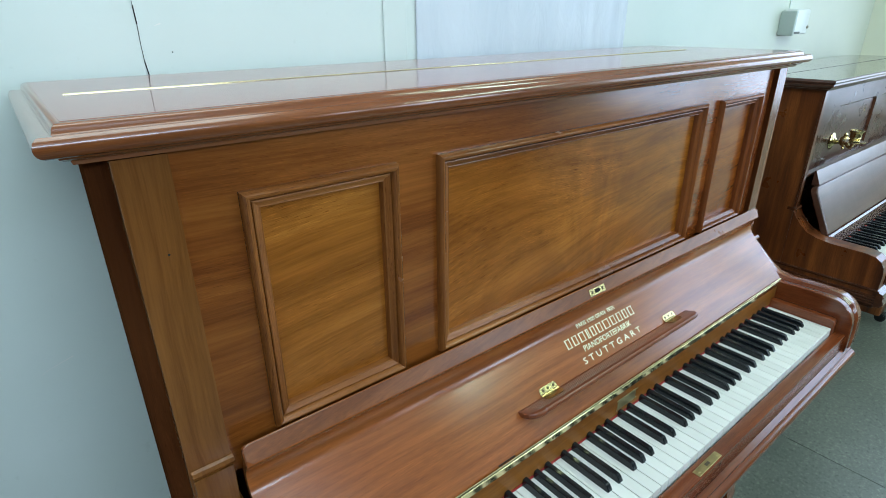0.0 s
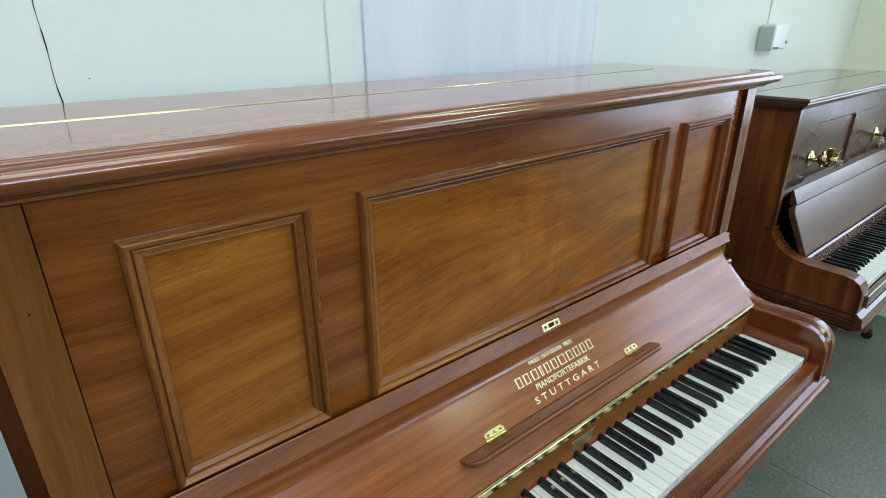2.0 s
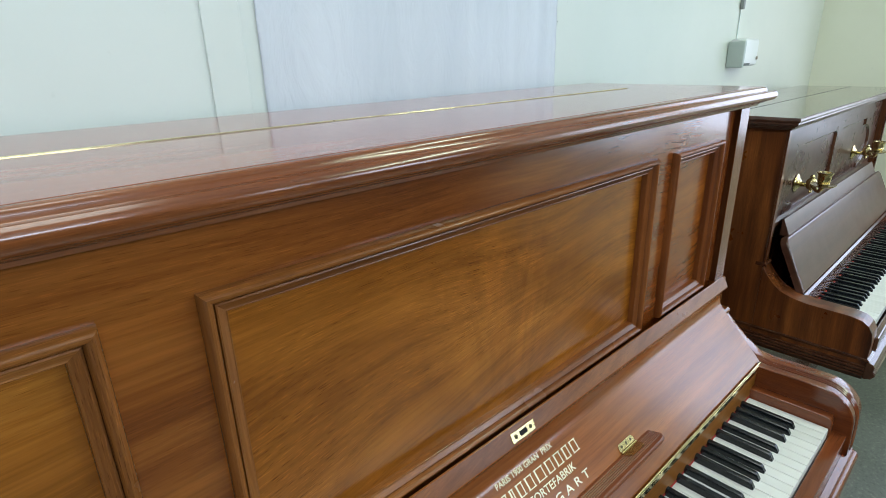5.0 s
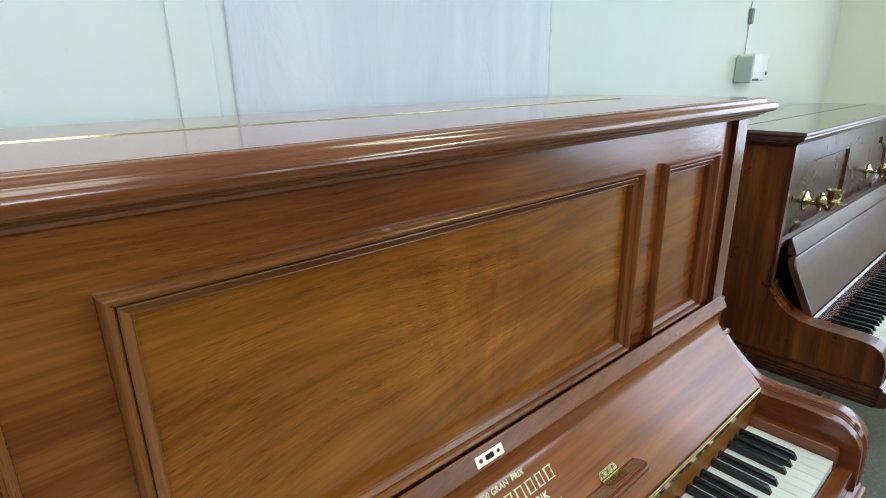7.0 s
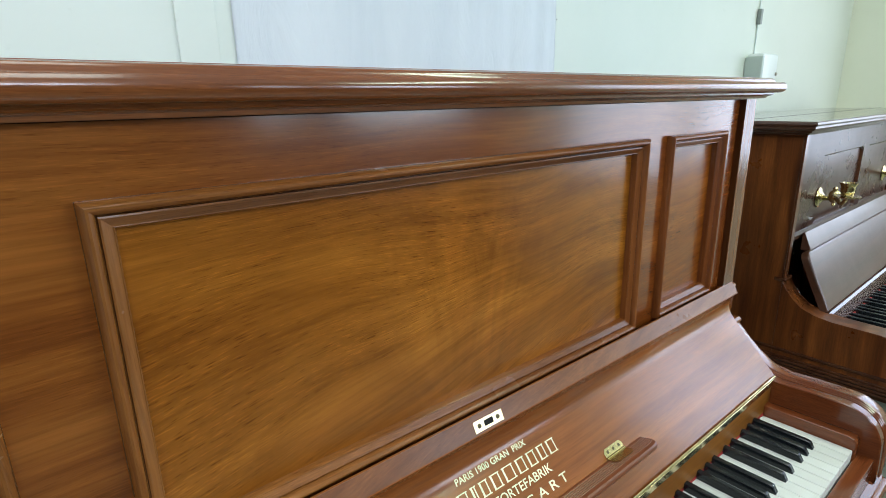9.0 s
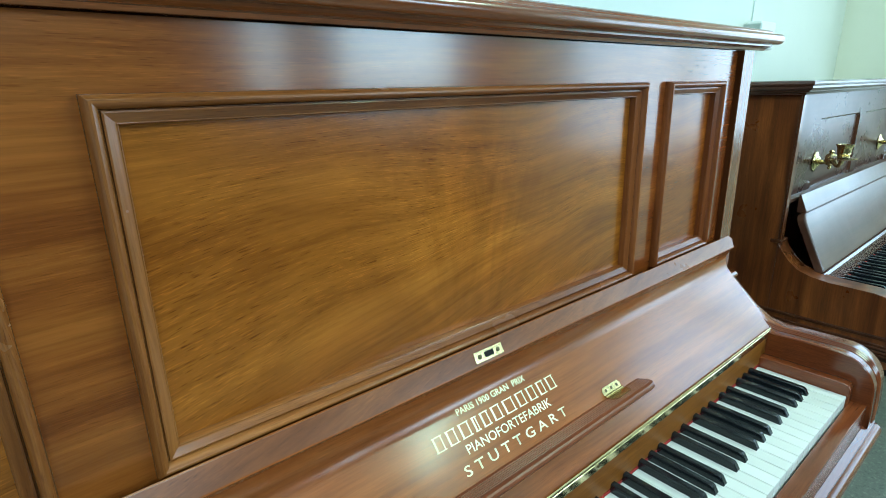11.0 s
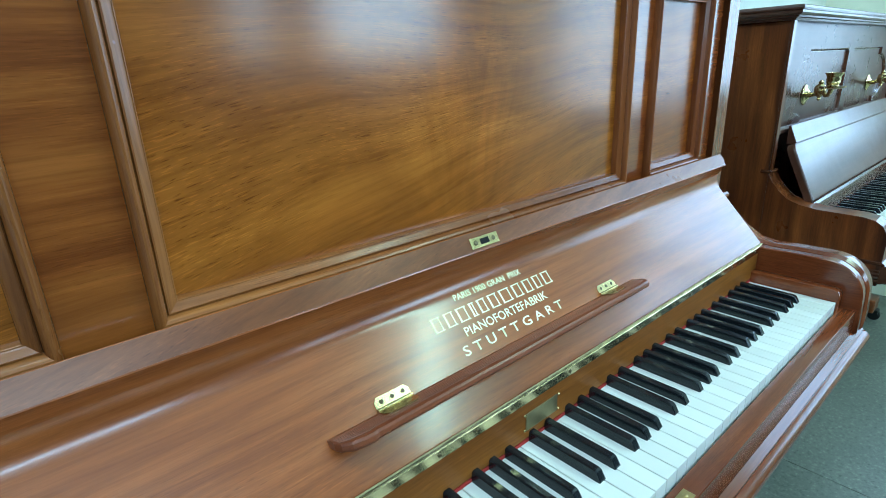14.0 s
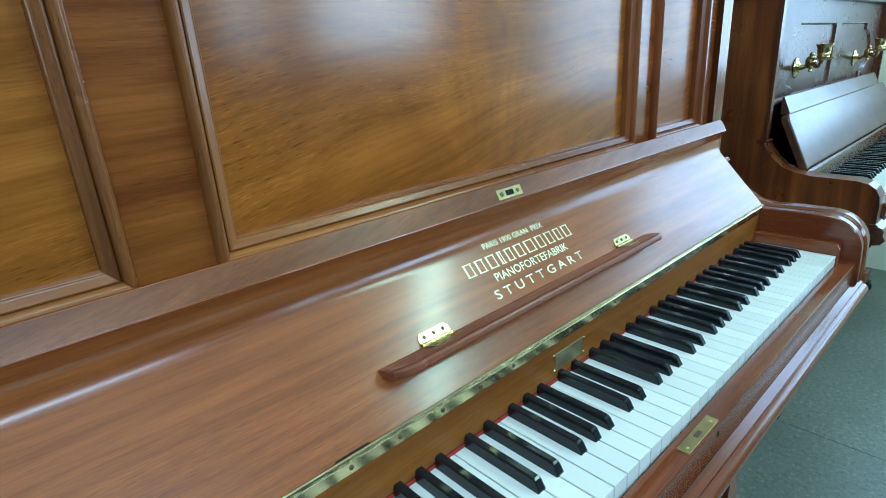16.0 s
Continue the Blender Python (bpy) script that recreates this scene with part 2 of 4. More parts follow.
DARKLID = wood("dark_lid", (0.06, 0.024, 0.014), (0.085, 0.035, 0.02), (0.11, 0.047, 0.026), "x", rough=0.16, coat=0.8, blotch=0.3, grained=0.3, pores=0.2)


def metal(name, colour, rough):
    m = mat(name, rough, 1.0, colour)
    n = noise_tex(m, coords(m, (60, 60, 60)), 1.0, 4)
    b = m.node_tree.nodes["Principled BSDF"]
    link(m, ramp(m, n, [(0.3, tuple(c * 0.72 for c in colour)), (0.7, colour)]), b.inputs["Base Color"])
    rr = nd(m, "ShaderNodeMapRange")
    link(m, n, rr.inputs[0])
    rr.inputs[3].default_value, rr.inputs[4].default_value = rough * 0.7, rough * 1.5
    link(m, rr.outputs[0], b.inputs["Roughness"])
    return m


BRASS = metal("polished_brass", (0.74, 0.62, 0.31), 0.22)
BRASS_DULL = metal("dull_brass", (0.60, 0.47, 0.21), 0.32)
SCREW_DARK = metal("dark_brass_screw", (0.16, 0.13, 0.07), 0.4)
PLATE = metal("tarnished_plate", (0.40, 0.34, 0.18), 0.5)
STRIPBRASS = metal("rippled_strip_brass", (0.80, 0.68, 0.36), 0.2)
bump(STRIPBRASS, noise_tex(STRIPBRASS, coords(STRIPBRASS, (24, 8, 8)), 1.0, 1), 0.5, 0.004)
STEEL = metal("steel_screw", (0.42, 0.38, 0.3), 0.35)
GOLD = metal("gold_leaf", (0.84, 0.74, 0.48), 0.4)
HINGE = metal("bright_hinge_brass", (0.92, 0.82, 0.54), 0.16)
IVORY = mat("ivory_key", 0.28, 0, (0.82, 0.83, 0.79))
oi = nd(IVORY, "ShaderNodeObjectInfo")
link(IVORY, ramp(IVORY, oi.outputs["Random"], [(0.0, (0.75, 0.755, 0.72)), (1.0, (0.83, 0.835, 0.80))]), IVORY.node_tree.nodes["Principled BSDF"].inputs["Base Color"])
EBONY = mat("ebony_key", 0.16, 0, (0.009, 0.011, 0.014))
bump(EBONY, noise_tex(EBONY, coords(EBONY, (300, 20, 300)), 1.0, 3), 0.08, 0.0004)
FELT = mat("red_felt", 0.95, 0, (0.34, 0.028, 0.02))
bump(FELT, noise_tex(FELT, coords(FELT, (900, 900, 900)), 1.0, 2), 0.5, 0.001)
HOLE = mat("dark_hole", 0.9, 0, (0.006, 0.005, 0.004))
IRON = mat("black_iron", 0.55, 0.6, (0.03, 0.03, 0.03))


def paint(name, colour, stain, rough=0.55):
    """Emulsion on boards: slow tint changes, faint roller texture, a few scuffs."""
    m = mat(name, rough)
    b = m.node_tree.nodes["Principled BSDF"]
    c = coords(m, (1, 1, 1))
    slow = noise_tex(m, c, 1.7, 4, 0.6)
    col = ramp(m, slow, [(0.3, stain), (0.62, colour)])
    spots = noise_tex(m, c, 38, 3, 0.6)
    col = mix(m, 0.5, col, ramp(m, spots, [(0.2, (0.82, 0.83, 0.8)), (0.32, (1, 1, 1))]), "MULTIPLY")
    link(m, col, b.inputs["Base Color"])
    bump(m, noise_tex(m, coords(m, (150, 150, 150)), 1.0, 4), 0.06, 0.001)
    return m


WALL = paint("pale_green_paint", (0.69, 0.75, 0.72), (0.64, 0.71, 0.675))
# yellower and darker to the east, to offset the bluish window light
tint_along_x(WALL, (1, 1, 1), (1.0, 0.94, 0.86), 0.6, 2.0)
CREAM = paint("cream_paint", (0.86, 0.86, 0.70), (0.80, 0.80, 0.62))
CEIL = paint("ceiling_paint", (0.8, 0.8, 0.77), (0.74, 0.74, 0.7), 0.7)
# colour made up for the unseen south wall, to darken reflections in the wood
BACK = paint("unseen_back_brown", (0.085, 0.068, 0.05), (0.06, 0.048, 0.035), 0.6)
TRIM = paint("white_gloss_paint", (0.8, 0.82, 0.8), (0.72, 0.75, 0.72), 0.35)

SHEET = mat("white_plastic_sheet", 0.4, 0, (0.78, 0.80, 0.86))
wv = noise_tex(SHEET, coords(SHEET, (5, 5, 0.7)), 1.5, 5, 0.6, 0.6)
bump(SHEET, noise_tex(SHEET, coords(SHEET, (9, 5, 4)), 2.0, 6, 0.6, 1.0), 0.5, 0.006)
link(SHEET, ramp(SHEET, wv, [(0.3, (0.55, 0.605, 0.67)), (0.7, (0.64, 0.69, 0.75))]), SHEET.node_tree.nodes["Principled BSDF"].inputs["Base Color"])

GLASS = mat("window_glass", 0.02, 0, (0.96, 0.98, 0.98))
GLASS.node_tree.nodes["Principled BSDF"].inputs["Transmission Weight"].default_value = 1.0
FLOOR = mat("grey_lino", 0.42)
fb = FLOOR.node_tree.nodes["Principled BSDF"]
fc = coords(FLOOR, (1, 1, 1))
sp = noise_tex(FLOOR, fc, 75, 5, 0.8)
sl = noise_tex(FLOOR, fc, 2.2, 5, 0.6)
fcol = mix(FLOOR, 0.8, ramp(FLOOR, sl, [(0.3, (0.108, 0.120, 0.094)), (0.7, (0.158, 0.171, 0.138))]), ramp(FLOOR, sp, [(0.34, (0.35, 0.35, 0.35)), (0.46, (1, 1, 1)), (0.54, (1, 1, 1)), (0.66, (2.0, 2.0, 1.9))]), "MULTIPLY")
link(FLOOR, fcol, fb.inputs["Base Color"])
bump(FLOOR, sp, 0.15, 0.001)


# ---- mesh helpers ----
def finish(name, bm, material, parent=None, label="", sharp=18):
    me = bpy.data.meshes.new(name)
    bmesh.ops.recalc_face_normals(bm, faces=bm.faces[:])
    for f in bm.faces:
        f.smooth = True
    bm.to_mesh(me)
    bm.free()
    me.set_sharp_from_angle(angle=radians(sharp))
    me.materials.append(material)
    ob = new(name, me)
    if parent:
        ob.parent = parent
    if label:
        ob["label"] = label
    return ob


def part(name, bm, material, parent, label="", sharp=18):
    return finish(name, bm, material, parent, label, sharp)


def box(x0, x1, y0, y1, z0, z1, bevel=0.0, seg=2, bm=None):
    own = bm or bmesh.new()
    vs = [own.verts.new((x, y, z)) for x in (x0, x1) for y in (y0, y1) for z in (z0, z1)]
    fs = [own.faces.new([vs[i] for i in q]) for q in ((0, 1, 3, 2), (4, 6, 7, 5), (0, 4, 5, 1), (2, 3, 7, 6), (0, 2, 6, 4), (1, 5, 7, 3))]
    if bevel:
        es = list({e for f in fs for e in f.edges})
        bmesh.ops.bevel(own, geom=es, offset=bevel, segments=seg, affect="EDGES", profile=0.5)
    return own


def prism_x(profile, x0, x1, bm=None, inset=0.0):
    """A closed outline in (y, z) drawn out along x."""
    own = bm or bmesh.new()
    a = [own.verts.new((x0, y, z)) for y, z in profile]
    b = [own.verts.new((x1, y, z)) for y, z in profile]
    n = len(profile)
    for i in range(n):
        own.faces.new((a[i], a[(i + 1) % n], b[(i + 1) % n], b[i]))
    caps = [own.faces.new(a), own.faces.new(b[::-1])]
    if inset:
        bmesh.ops.bevel(own, geom=list({e for f in caps for e in f.edges}), offset=inset, segments=2, affect="EDGES", profile=0.5)
    return own


def strip(path, section, bm=None, closed=False, caps=True):
    """Sweeps rows of points: path is a list of functions that place a section point."""
    own = bm or bmesh.new()
    rows = [[own.verts.new(f(*s)) for s in section] for f in path]
    n = len(section)
    for r, s in zip(rows, rows[1:] + (rows[:1] if closed else [])):
        for i in range(n if caps == "ring" else n - 1):
            own.faces.new((r[i], r[(i + 1) % n], s[(i + 1) % n], s[i]))
    if caps and not closed:
        own.faces.new(rows[0][::-1])
        own.faces.new(rows[-1])
    return own


def lathe(profile, axis_at, seg=20, bm=None, turn=Matrix.Identity(4)):
    """Turned shape: (radius, height) pairs round local z, then placed."""
    own = bm or bmesh.new()
    place = Matrix.Translation(axis_at) @ turn
    rings = []
    for r, h in profile:
        rings.append([own.verts.new(place @ Vector((max(r, 1e-5) * math.cos(a), max(r, 1e-5) * math.sin(a), h))) for a in (2 * math.pi * i / seg for i in range(seg))])
    for p, q in zip(rings, rings[1:]):
        for i in range(seg):
            own.faces.new((p[i], p[(i + 1) % seg], q[(i + 1) % seg], q[i]))
    own.faces.new(rings[0][::-1])
    own.faces.new(rings[-1])
    return own


def tube(points, radius, seg=10, bm=None):
    own = bm or bmesh.new()
    rings = []
    pts = [Vector(p) for p in points]
    for i, p in enumerate(pts):
        d = (pts[min(i + 1, len(pts) - 1)] - pts[max(i - 1, 0)]).normalized()
        u = d.orthogonal().normalized() if i == 0 else (u - d * u.dot(d)).normalized()
        w = d.cross(u)
        rad = radius[i] if isinstance(radius, (list, tuple)) else radius
        rings.append([own.verts.new(p + rad * (math.cos(a) * u + math.sin(a) * w)) for a in (2 * math.pi * k / seg for k in range(seg))])
    for p, q in zip(rings, rings[1:]):
        for i in range(seg):
            own.faces.new((p[i], p[(i + 1) % seg], q[(i + 1) % seg], q[i]))
    own.faces.new(rings[0][::-1])
    own.faces.new(rings[-1])
    return own


def arc(cx, cy, r, a0, a1, n):
    return [(cx + r * math.cos(radians(a0 + (a1 - a0) * i / n)), cy + r * math.sin(radians(a0 + (a1 - a0) * i / n))) for i in range(n + 1)]


def frame_moulding(parent, x0, x1, z0, z1, y, section, mats, name="moulding", label=""):
    """Four mitred lengths round a rectangle; section points are (inward, proud)."""
    sides = (((x0, z0), (x1, z0)), ((x1, z0), (x1, z1)), ((x1, z1), (x0, z1)), ((x0, z1), (x0, z0)))
    cx, cz = (x0 + x1) / 2, (z0 + z1) / 2
    for k, (p, q) in enumerate(sides):
        bm = bmesh.new()
        rows = []
        for c in (p, q):
            sx, sz = (1 if c[0] < cx else -1), (1 if c[1] < cz else -1)
            rows.append([bm.verts.new((c[0] + sx * d, y - h, c[1] + sz * d)) for d, h in section])
        n = len(section)
        for i in range(n):
            bm.faces.new((rows[0][i], rows[0][(i + 1) % n], rows[1][(i + 1) % n], rows[1][i]))
        bm.faces.new(rows[0])
        bm.faces.new(rows[1][::-1])
        part(name, bm, mats[k % 2], parent, label, 28)


def thing(name, at, label, category, group="", kind=""):
    ob = new(name)
    ob.location = at
    ob.empty_display_size = 0.1
    return tagged(ob, label, category, group, kind)


def lettering(name, text, x0, x1, s0, s1, place, parent, label):
    """Built-in letters stretched to a width and height on a plane; place maps (x, s, off) to the world."""
    cu = bpy.data.curves.new(name, "FONT")
    cu.body, cu.size, cu.resolution_u, cu.offset = text, 1.0, 3, 0.012
    tmp = bpy.data.objects.new(name, cu)
    scene.collection.objects.link(tmp)
    me = bpy.data.meshes.new_from_object(tmp.evaluated_get(bpy.context.evaluated_depsgraph_get()))
    bpy.data.objects.remove(tmp)
    xs, ys = [v.co.x for v in me.vertices], [v.co.y for v in me.vertices]
    ax, bx, ay, by = min(xs), max(xs), min(ys), max(ys)
    for v in me.vertices:
        v.co = place(x0 + (v.co.x - ax) / (bx - ax) * (x1 - x0), s0 + (v.co.y - ay) / (by - ay) * (s1 - s0), 0.0006)
    me.name = name
    me.materials.clear()
    me.materials.append(GOLD)
    ob = new(name, me)
    ob.parent = parent
    ob["label"] = label
    return ob


def screw(at, turn, parent, r=0.0022, name="screw", material=None):
    bm = lathe([(r, -0.001), (r, 0.0004), (r * 0.8, 0.0008), (0.0, 0.0009)], at, 10, None, turn)
    return part(name, bm, material or STEEL, parent, "", 50)


FRONT = Matrix.Rotation(radians(90), 4, "X")

# ---- room ----
def wall_with_holes(name, axis, at, lo, hi, holes, material, label, thick=0.12, outward=1):
    """A wall of boxes round its openings; holes are (a0, a1, z0, z1) along the wall."""
    bm = bmesh.new()
    cuts = sorted(holes)
    a = lo
    y0, y1 = sorted((at, at + outward * thick))

    def put(a0, a1, z0, z1):
        if axis == "x":
            box(a0, a1, y0, y1, z0, z1, bm=bm)
        else:
            box(y0, y1, a0, a1, z0, z1, bm=bm)

    for h0, h1, z0, z1 in cuts:
        put(a, h0, 0, TOP)
        put(h0, h1, 0, z0)
        put(h0, h1, z1, TOP)
        a = h1
    put(a, hi, 0, TOP)
    return tagged(finish(name, bm, material), label, "wall", kind="structure")


floor = tagged(finish("floor", box(WEST, EAST, SOUTH, NORTH, -0.06, -0.003), HOLE), "speckled grey-green linoleum floor with worn patches", "floor", kind="structure")
cut = (WEST, -1.54, -0.18, 1.18, 2.54, EAST)
for a, c in zip(cut, cut[1:]):
    part("lino_sheet", box(a + 0.001, c - 0.001, SOUTH, NORTH, -0.0028, 0, 0.0008, 1), FLOOR, floor)
tagged(finish("ceiling", box(WEST, EAST, SOUTH, NORTH, TOP, TOP + 0.1), CEIL), "plain white painted ceiling", "ceiling", kind="structure")
wall_with_holes("wall_north", "x", NORTH, WEST, EAST, [], WALL, "pale green painted board wall behind the pianos")
wall_with_holes("wall_south", "x", SOUTH, WEST, EAST, [(-2.0, 0.1, 2.08, 2.58), (0.75, 1.05, 1.21, 1.95), (1.32, 2.32, 1.21, 1.95)], BACK, "unseen dark brown wall that keeps reflections dark, with daylight windows", outward=-1)
wall_with_holes("wall_east", "y", EAST, SOUTH, NORTH, [(-1.95, -1.15, 0.85, 2.1), (-1.10, -0.2, 0.95, 2.1)], CREAM, "cream painted end wall with a window")
wall_with_holes("wall_west", "y", WEST, SOUTH, NORTH, [], WALL, "pale painted end wall", outward=-1)


def window(name, axis, at, a0, a1, z0, z1, out):
    w = thing(name, (0, 0, 0), "white painted window with clear panes", "window", kind="structure")
    t = 0.05

    def put(nm, p0, p1, q0, q1, material, d0, d1):
        y0, y1 = sorted((at + out * d0, at + out * d1))
        bm = box(p0, p1, y0, y1, q0, q1, 0.001) if axis == "x" else box(y0, y1, p0, p1, q0, q1, 0.001)
        return part(nm, bm, material, w)

    put("window_frame", a0, a1, z0, z0 + t, TRIM, 0.02, 0.09)
    put("window_frame", a0, a1, z1 - t, z1, TRIM, 0.02, 0.09)
    put("window_frame", a0, a0 + t, z0 + t, z1 - t, TRIM, 0.02, 0.09)
    put("window_frame", a1 - t, a1, z0 + t, z1 - t, TRIM, 0.02, 0.09)
    n = max(2, round((a1 - a0) / 0.55))
    for p in range(n):
        m0, m1 = a0 + t + (a1 - a0 - 2 * t) * p / n, a0 + t + (a1 - a0 - 2 * t) * (p + 1) / n
        put("pane", m0 + 0.001, m1 - 0.001, z0 + t, z1 - t, GLASS, 0.055, 0.059).visible_shadow = False
    put("window_sill", a0 - 0.04, a1 + 0.04, z0 - 0.03, z0 - 0.003, TRIM, -0.05, 0.0)


for i, (ax, at, a0, a1, out) in enumerate((("x", SOUTH, -2.0, 0.1, -1), ("x", SOUTH, 0.75, 1.05, -1), ("x", SOUTH, 1.32, 2.32, -1), ("y", EAST, -1.95, -1.15, 1), ("y", EAST, -1.10, -0.2, 1))):
    window("window_%d" % (i + 1), ax, at, a0, a1, (2.08, 1.21, 1.21, 0.85, 0.95)[i], (2.58, 1.95, 1.95, 2.1, 2.1)[i], out)

# the second housing only goes with the added overhead fill
for x, y, w, l in ((1.45, -1.6, 0.13, 0.78), (-0.8, -0.32, 0.72, 0.42)):
    lamp = thing("ceiling_light", (x, y, TOP), "white light housing on the unseen ceiling", "ceiling light", "ceiling lights")
    part("housing", box(-w, w, -l, l, -0.05, -0.002, 0.006), TRIM, lamp)
    for e in (-l + 0.012, l - 0.012):
        part("end_cap", box(-w, w, e - 0.012, e + 0.012, -0.1, -0.051, 0.004), TRIM, lamp)

# batten, seam, sheet and fittings on the north wall
tagged(finish("wall_batten", box(-0.168, -0.113, NORTH - 0.0045, NORTH - 0.0005, 0, TOP, 0.0018), WALL), "pale green painted vertical wall batten", "trim", kind="structure")
bm = bmesh.new()
sx = -0.5985
for i in range(60):
    z = 1.2 + i * (TOP - 1.2) / 60
    nx = -0.5985 + 0.0007 * math.sin(i * 1.7) + 0.0012 * math.sin(i * 0.43) + (0.0015 if 4 < i < 6 else 0)
    w = 0.0006 + 0.0003 * math.sin(i * 2.3)
    vs = [bm.verts.new(p) for p in ((sx - w, NORTH - 0.001, z), (sx + w, NORTH - 0.001, z), (nx + w, NORTH - 0.001, z + (TOP - 1.2) / 60), (nx - w, NORTH - 0.001, z + (TOP - 1.2) / 60))]
    bm.faces.new(vs)
    sx = nx
tagged(finish("wall_seam", bm, HOLE), "dark open seam between wall boards", "seam", kind="structure")

# plastic sheet hung on the wall, with soft folds
bm = bmesh.new()
rows = []
for j in range(25):
    z = 0.9 + j * (TOP - 0.95) / 24
    row = []
    for i in range(120):
        u = i / 119
        x = -0.09 + 0.722 * u
        d = 0.006 + 0.0016 * math.sin(u * 17 + 0.6 * math.sin(z * 3)) * (0.4 + u) + 0.0024 * math.sin(u * 61 + 1.5 * math.sin(z * 2.0)) * max(u - 0.5, 0) + 0.0018 * noise.noise((u * 9, z * 3, 0)) + 0.005 * noise.noise((u * 26, z * 2.2, 4)) * max(u - 0.45, 0)
        row.append(bm.verts.new((x, NORTH - 0.002 - max(d * min(1.0, 0.12 + u * 7), 0.0006), z)))
    rows.append(row)
for r, s in zip(rows, rows[1:]):
    for i in range(119):
        bm.faces.new((r[i], r[i + 1], s[i + 1], s[i]))
ob = finish("plastic_sheet", bm, SHEET)
so = ob.modifiers.new("thickness", "SOLIDIFY")
so.thickness = 0.0008
tagged(ob, "translucent white plastic sheet pinned to the wall", "plastic sheet")

pins = ((-0.5565, 1.392), (0.642, 1.503))
for x, z in pins:
    tagged(finish("nail", lathe([(0.0011, 0), (0.0011, 0.0008), (0.0, 0.0012)], (x, NORTH, z), 8, None, FRONT), IRON), "small dark nail head in the wall", "nail", "nails in the wall")

bm = bmesh.new()
for x0, z0, x1, z1, w in ((-0.83, 0.925, -0.795, 0.936, 0.0016), (-0.845, 0.917, -0.83, 0.925, 0.001), (-0.575, 1.43, -0.566, 1.433, 0.002)):
    d = Vector((x1 - x0, 0, z1 - z0)).normalized()
    n = Vector((-d.z, 0, d.x)) * w / 2
    p, q = Vector((x0, NORTH - 0.0008, z0)), Vector((x1, NORTH - 0.0008, z1))
    bm.faces.new([bm.verts.new(v) for v in (p + n * 0.3, p - n * 0.3, q - n, q + n)])
tagged(finish("wall_scuff", bm, CEIL), "pale scratches in the wall paint", "scuff", kind="structure")

# switch box, its clip above and the thin cable
sb = thing("switch_box", (1.80, NORTH, 1.37), "pale plastic switch box with a grey side on the wall", "switch box")
part("body", box(-0.129, -0.112, -0.058, -0.001, 0.0, 0.088, 0.004), mat("grey_plastic", 0.5, 0, (0.46, 0.52, 0.48)), sb, "grey side of the box")
part("cover", box(-0.1115, 0.02, -0.055, -0.001, 0.004, 0.097, 0.009, 3), TRIM, sb)
part("knob", lathe([(0.006, 0), (0.006, 0.003), (0.004, 0.005), (0, 0.006)], (0.008, -0.055, 0.03), 12, None, FRONT), STEEL, sb)
part("catch", box(-0.112, -0.06, -0.0585, -0.0552, 0.006, 0.014, 0.001), mat("dark_plastic", 0.5, 0, (0.09, 0.1, 0.09)), sb)
wc = thing("wall_cable", (1.735, NORTH, 1.46), "thin white cable clipped to the wall", "cable")
part("wire", tube([(0, -0.003, 0.008), (0.002, -0.003, 0.4), (-0.003, -0.003, TOP - 1.47)], 0.0022, 8), WALL, wc, "", 60)
part("clip", box(-0.010, 0.008, -0.014, -0.001, 0.105, 0.155, 0.003), mat("clip_grey", 0.5, 0, (0.24, 0.26, 0.24)), wc)

# skirting along the walls
tagged(finish("baseboard", box(WEST, EAST, NORTH - 0.016, NORTH - 0.0005, 0, 0.1, 0.004), TRIM), "white painted skirting along the wall", "baseboard", kind="structure")

# ---- main piano ----
piano = thing("upright_piano", (0, 0, 0), "polished red-brown mahogany upright piano, keyboard lid open", "piano")
XL, XR = -0.7235, 0.712          # outer faces of the case
IL, IR = -0.676, 0.668         # inner faces of the sides
FY = -0.011                    # front edge of the sides
WALLY = 0.345                  # back of the case

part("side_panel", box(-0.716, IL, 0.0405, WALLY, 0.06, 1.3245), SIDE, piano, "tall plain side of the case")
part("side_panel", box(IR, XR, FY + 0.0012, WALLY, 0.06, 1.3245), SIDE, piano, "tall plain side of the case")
part("post_core", box(XL, IL, FY + 0.0012, 0.04, 0.06, 1.3245, 0.0008), STILE, piano)
bm = bmesh.new()
strip = [(XL + 0.0006, 0.004), (XL - 0.002, 0.007), (XL - 0.006, 0.0092), (-0.7385, 0.0115), (-0.7412, 0.0125), (-0.7425, 0.0155), (-0.7425, 0.036), (-0.741, 0.0395), (XL + 0.0006, 0.0395)]
low, high = [[bm.verts.new((x, y, z)) for x, y in strip] for z in (0.1205, 1.3245)]
for i in range(len(strip)):
    k = (i + 1) % len(strip)
    bm.faces.new((low[i], low[k], high[k], high[i]))
bm.faces.new(high)
bm.faces.new(low[::-1])
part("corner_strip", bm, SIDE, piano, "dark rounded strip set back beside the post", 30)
for x0, x1 in ((XL, IL), (IR, XR)):
    part("side_post", box(x0 + 0.0003, x1 - 0.0003, FY, FY + 0.001, 0.1, 1.3245), STILE, piano, "pale front edge of the case side")
part("nail_hole", lathe([(0.0012, 0.0), (0.0012, 0.0004), (0.0, 0.0005)], (-0.6935, FY, 1.228), 8, None, FRONT), HOLE, piano)
part("back_panel", box(IL, IR, WALLY - 0.03, WALLY, 0.1, 1.3245), DARKSIDE, piano)

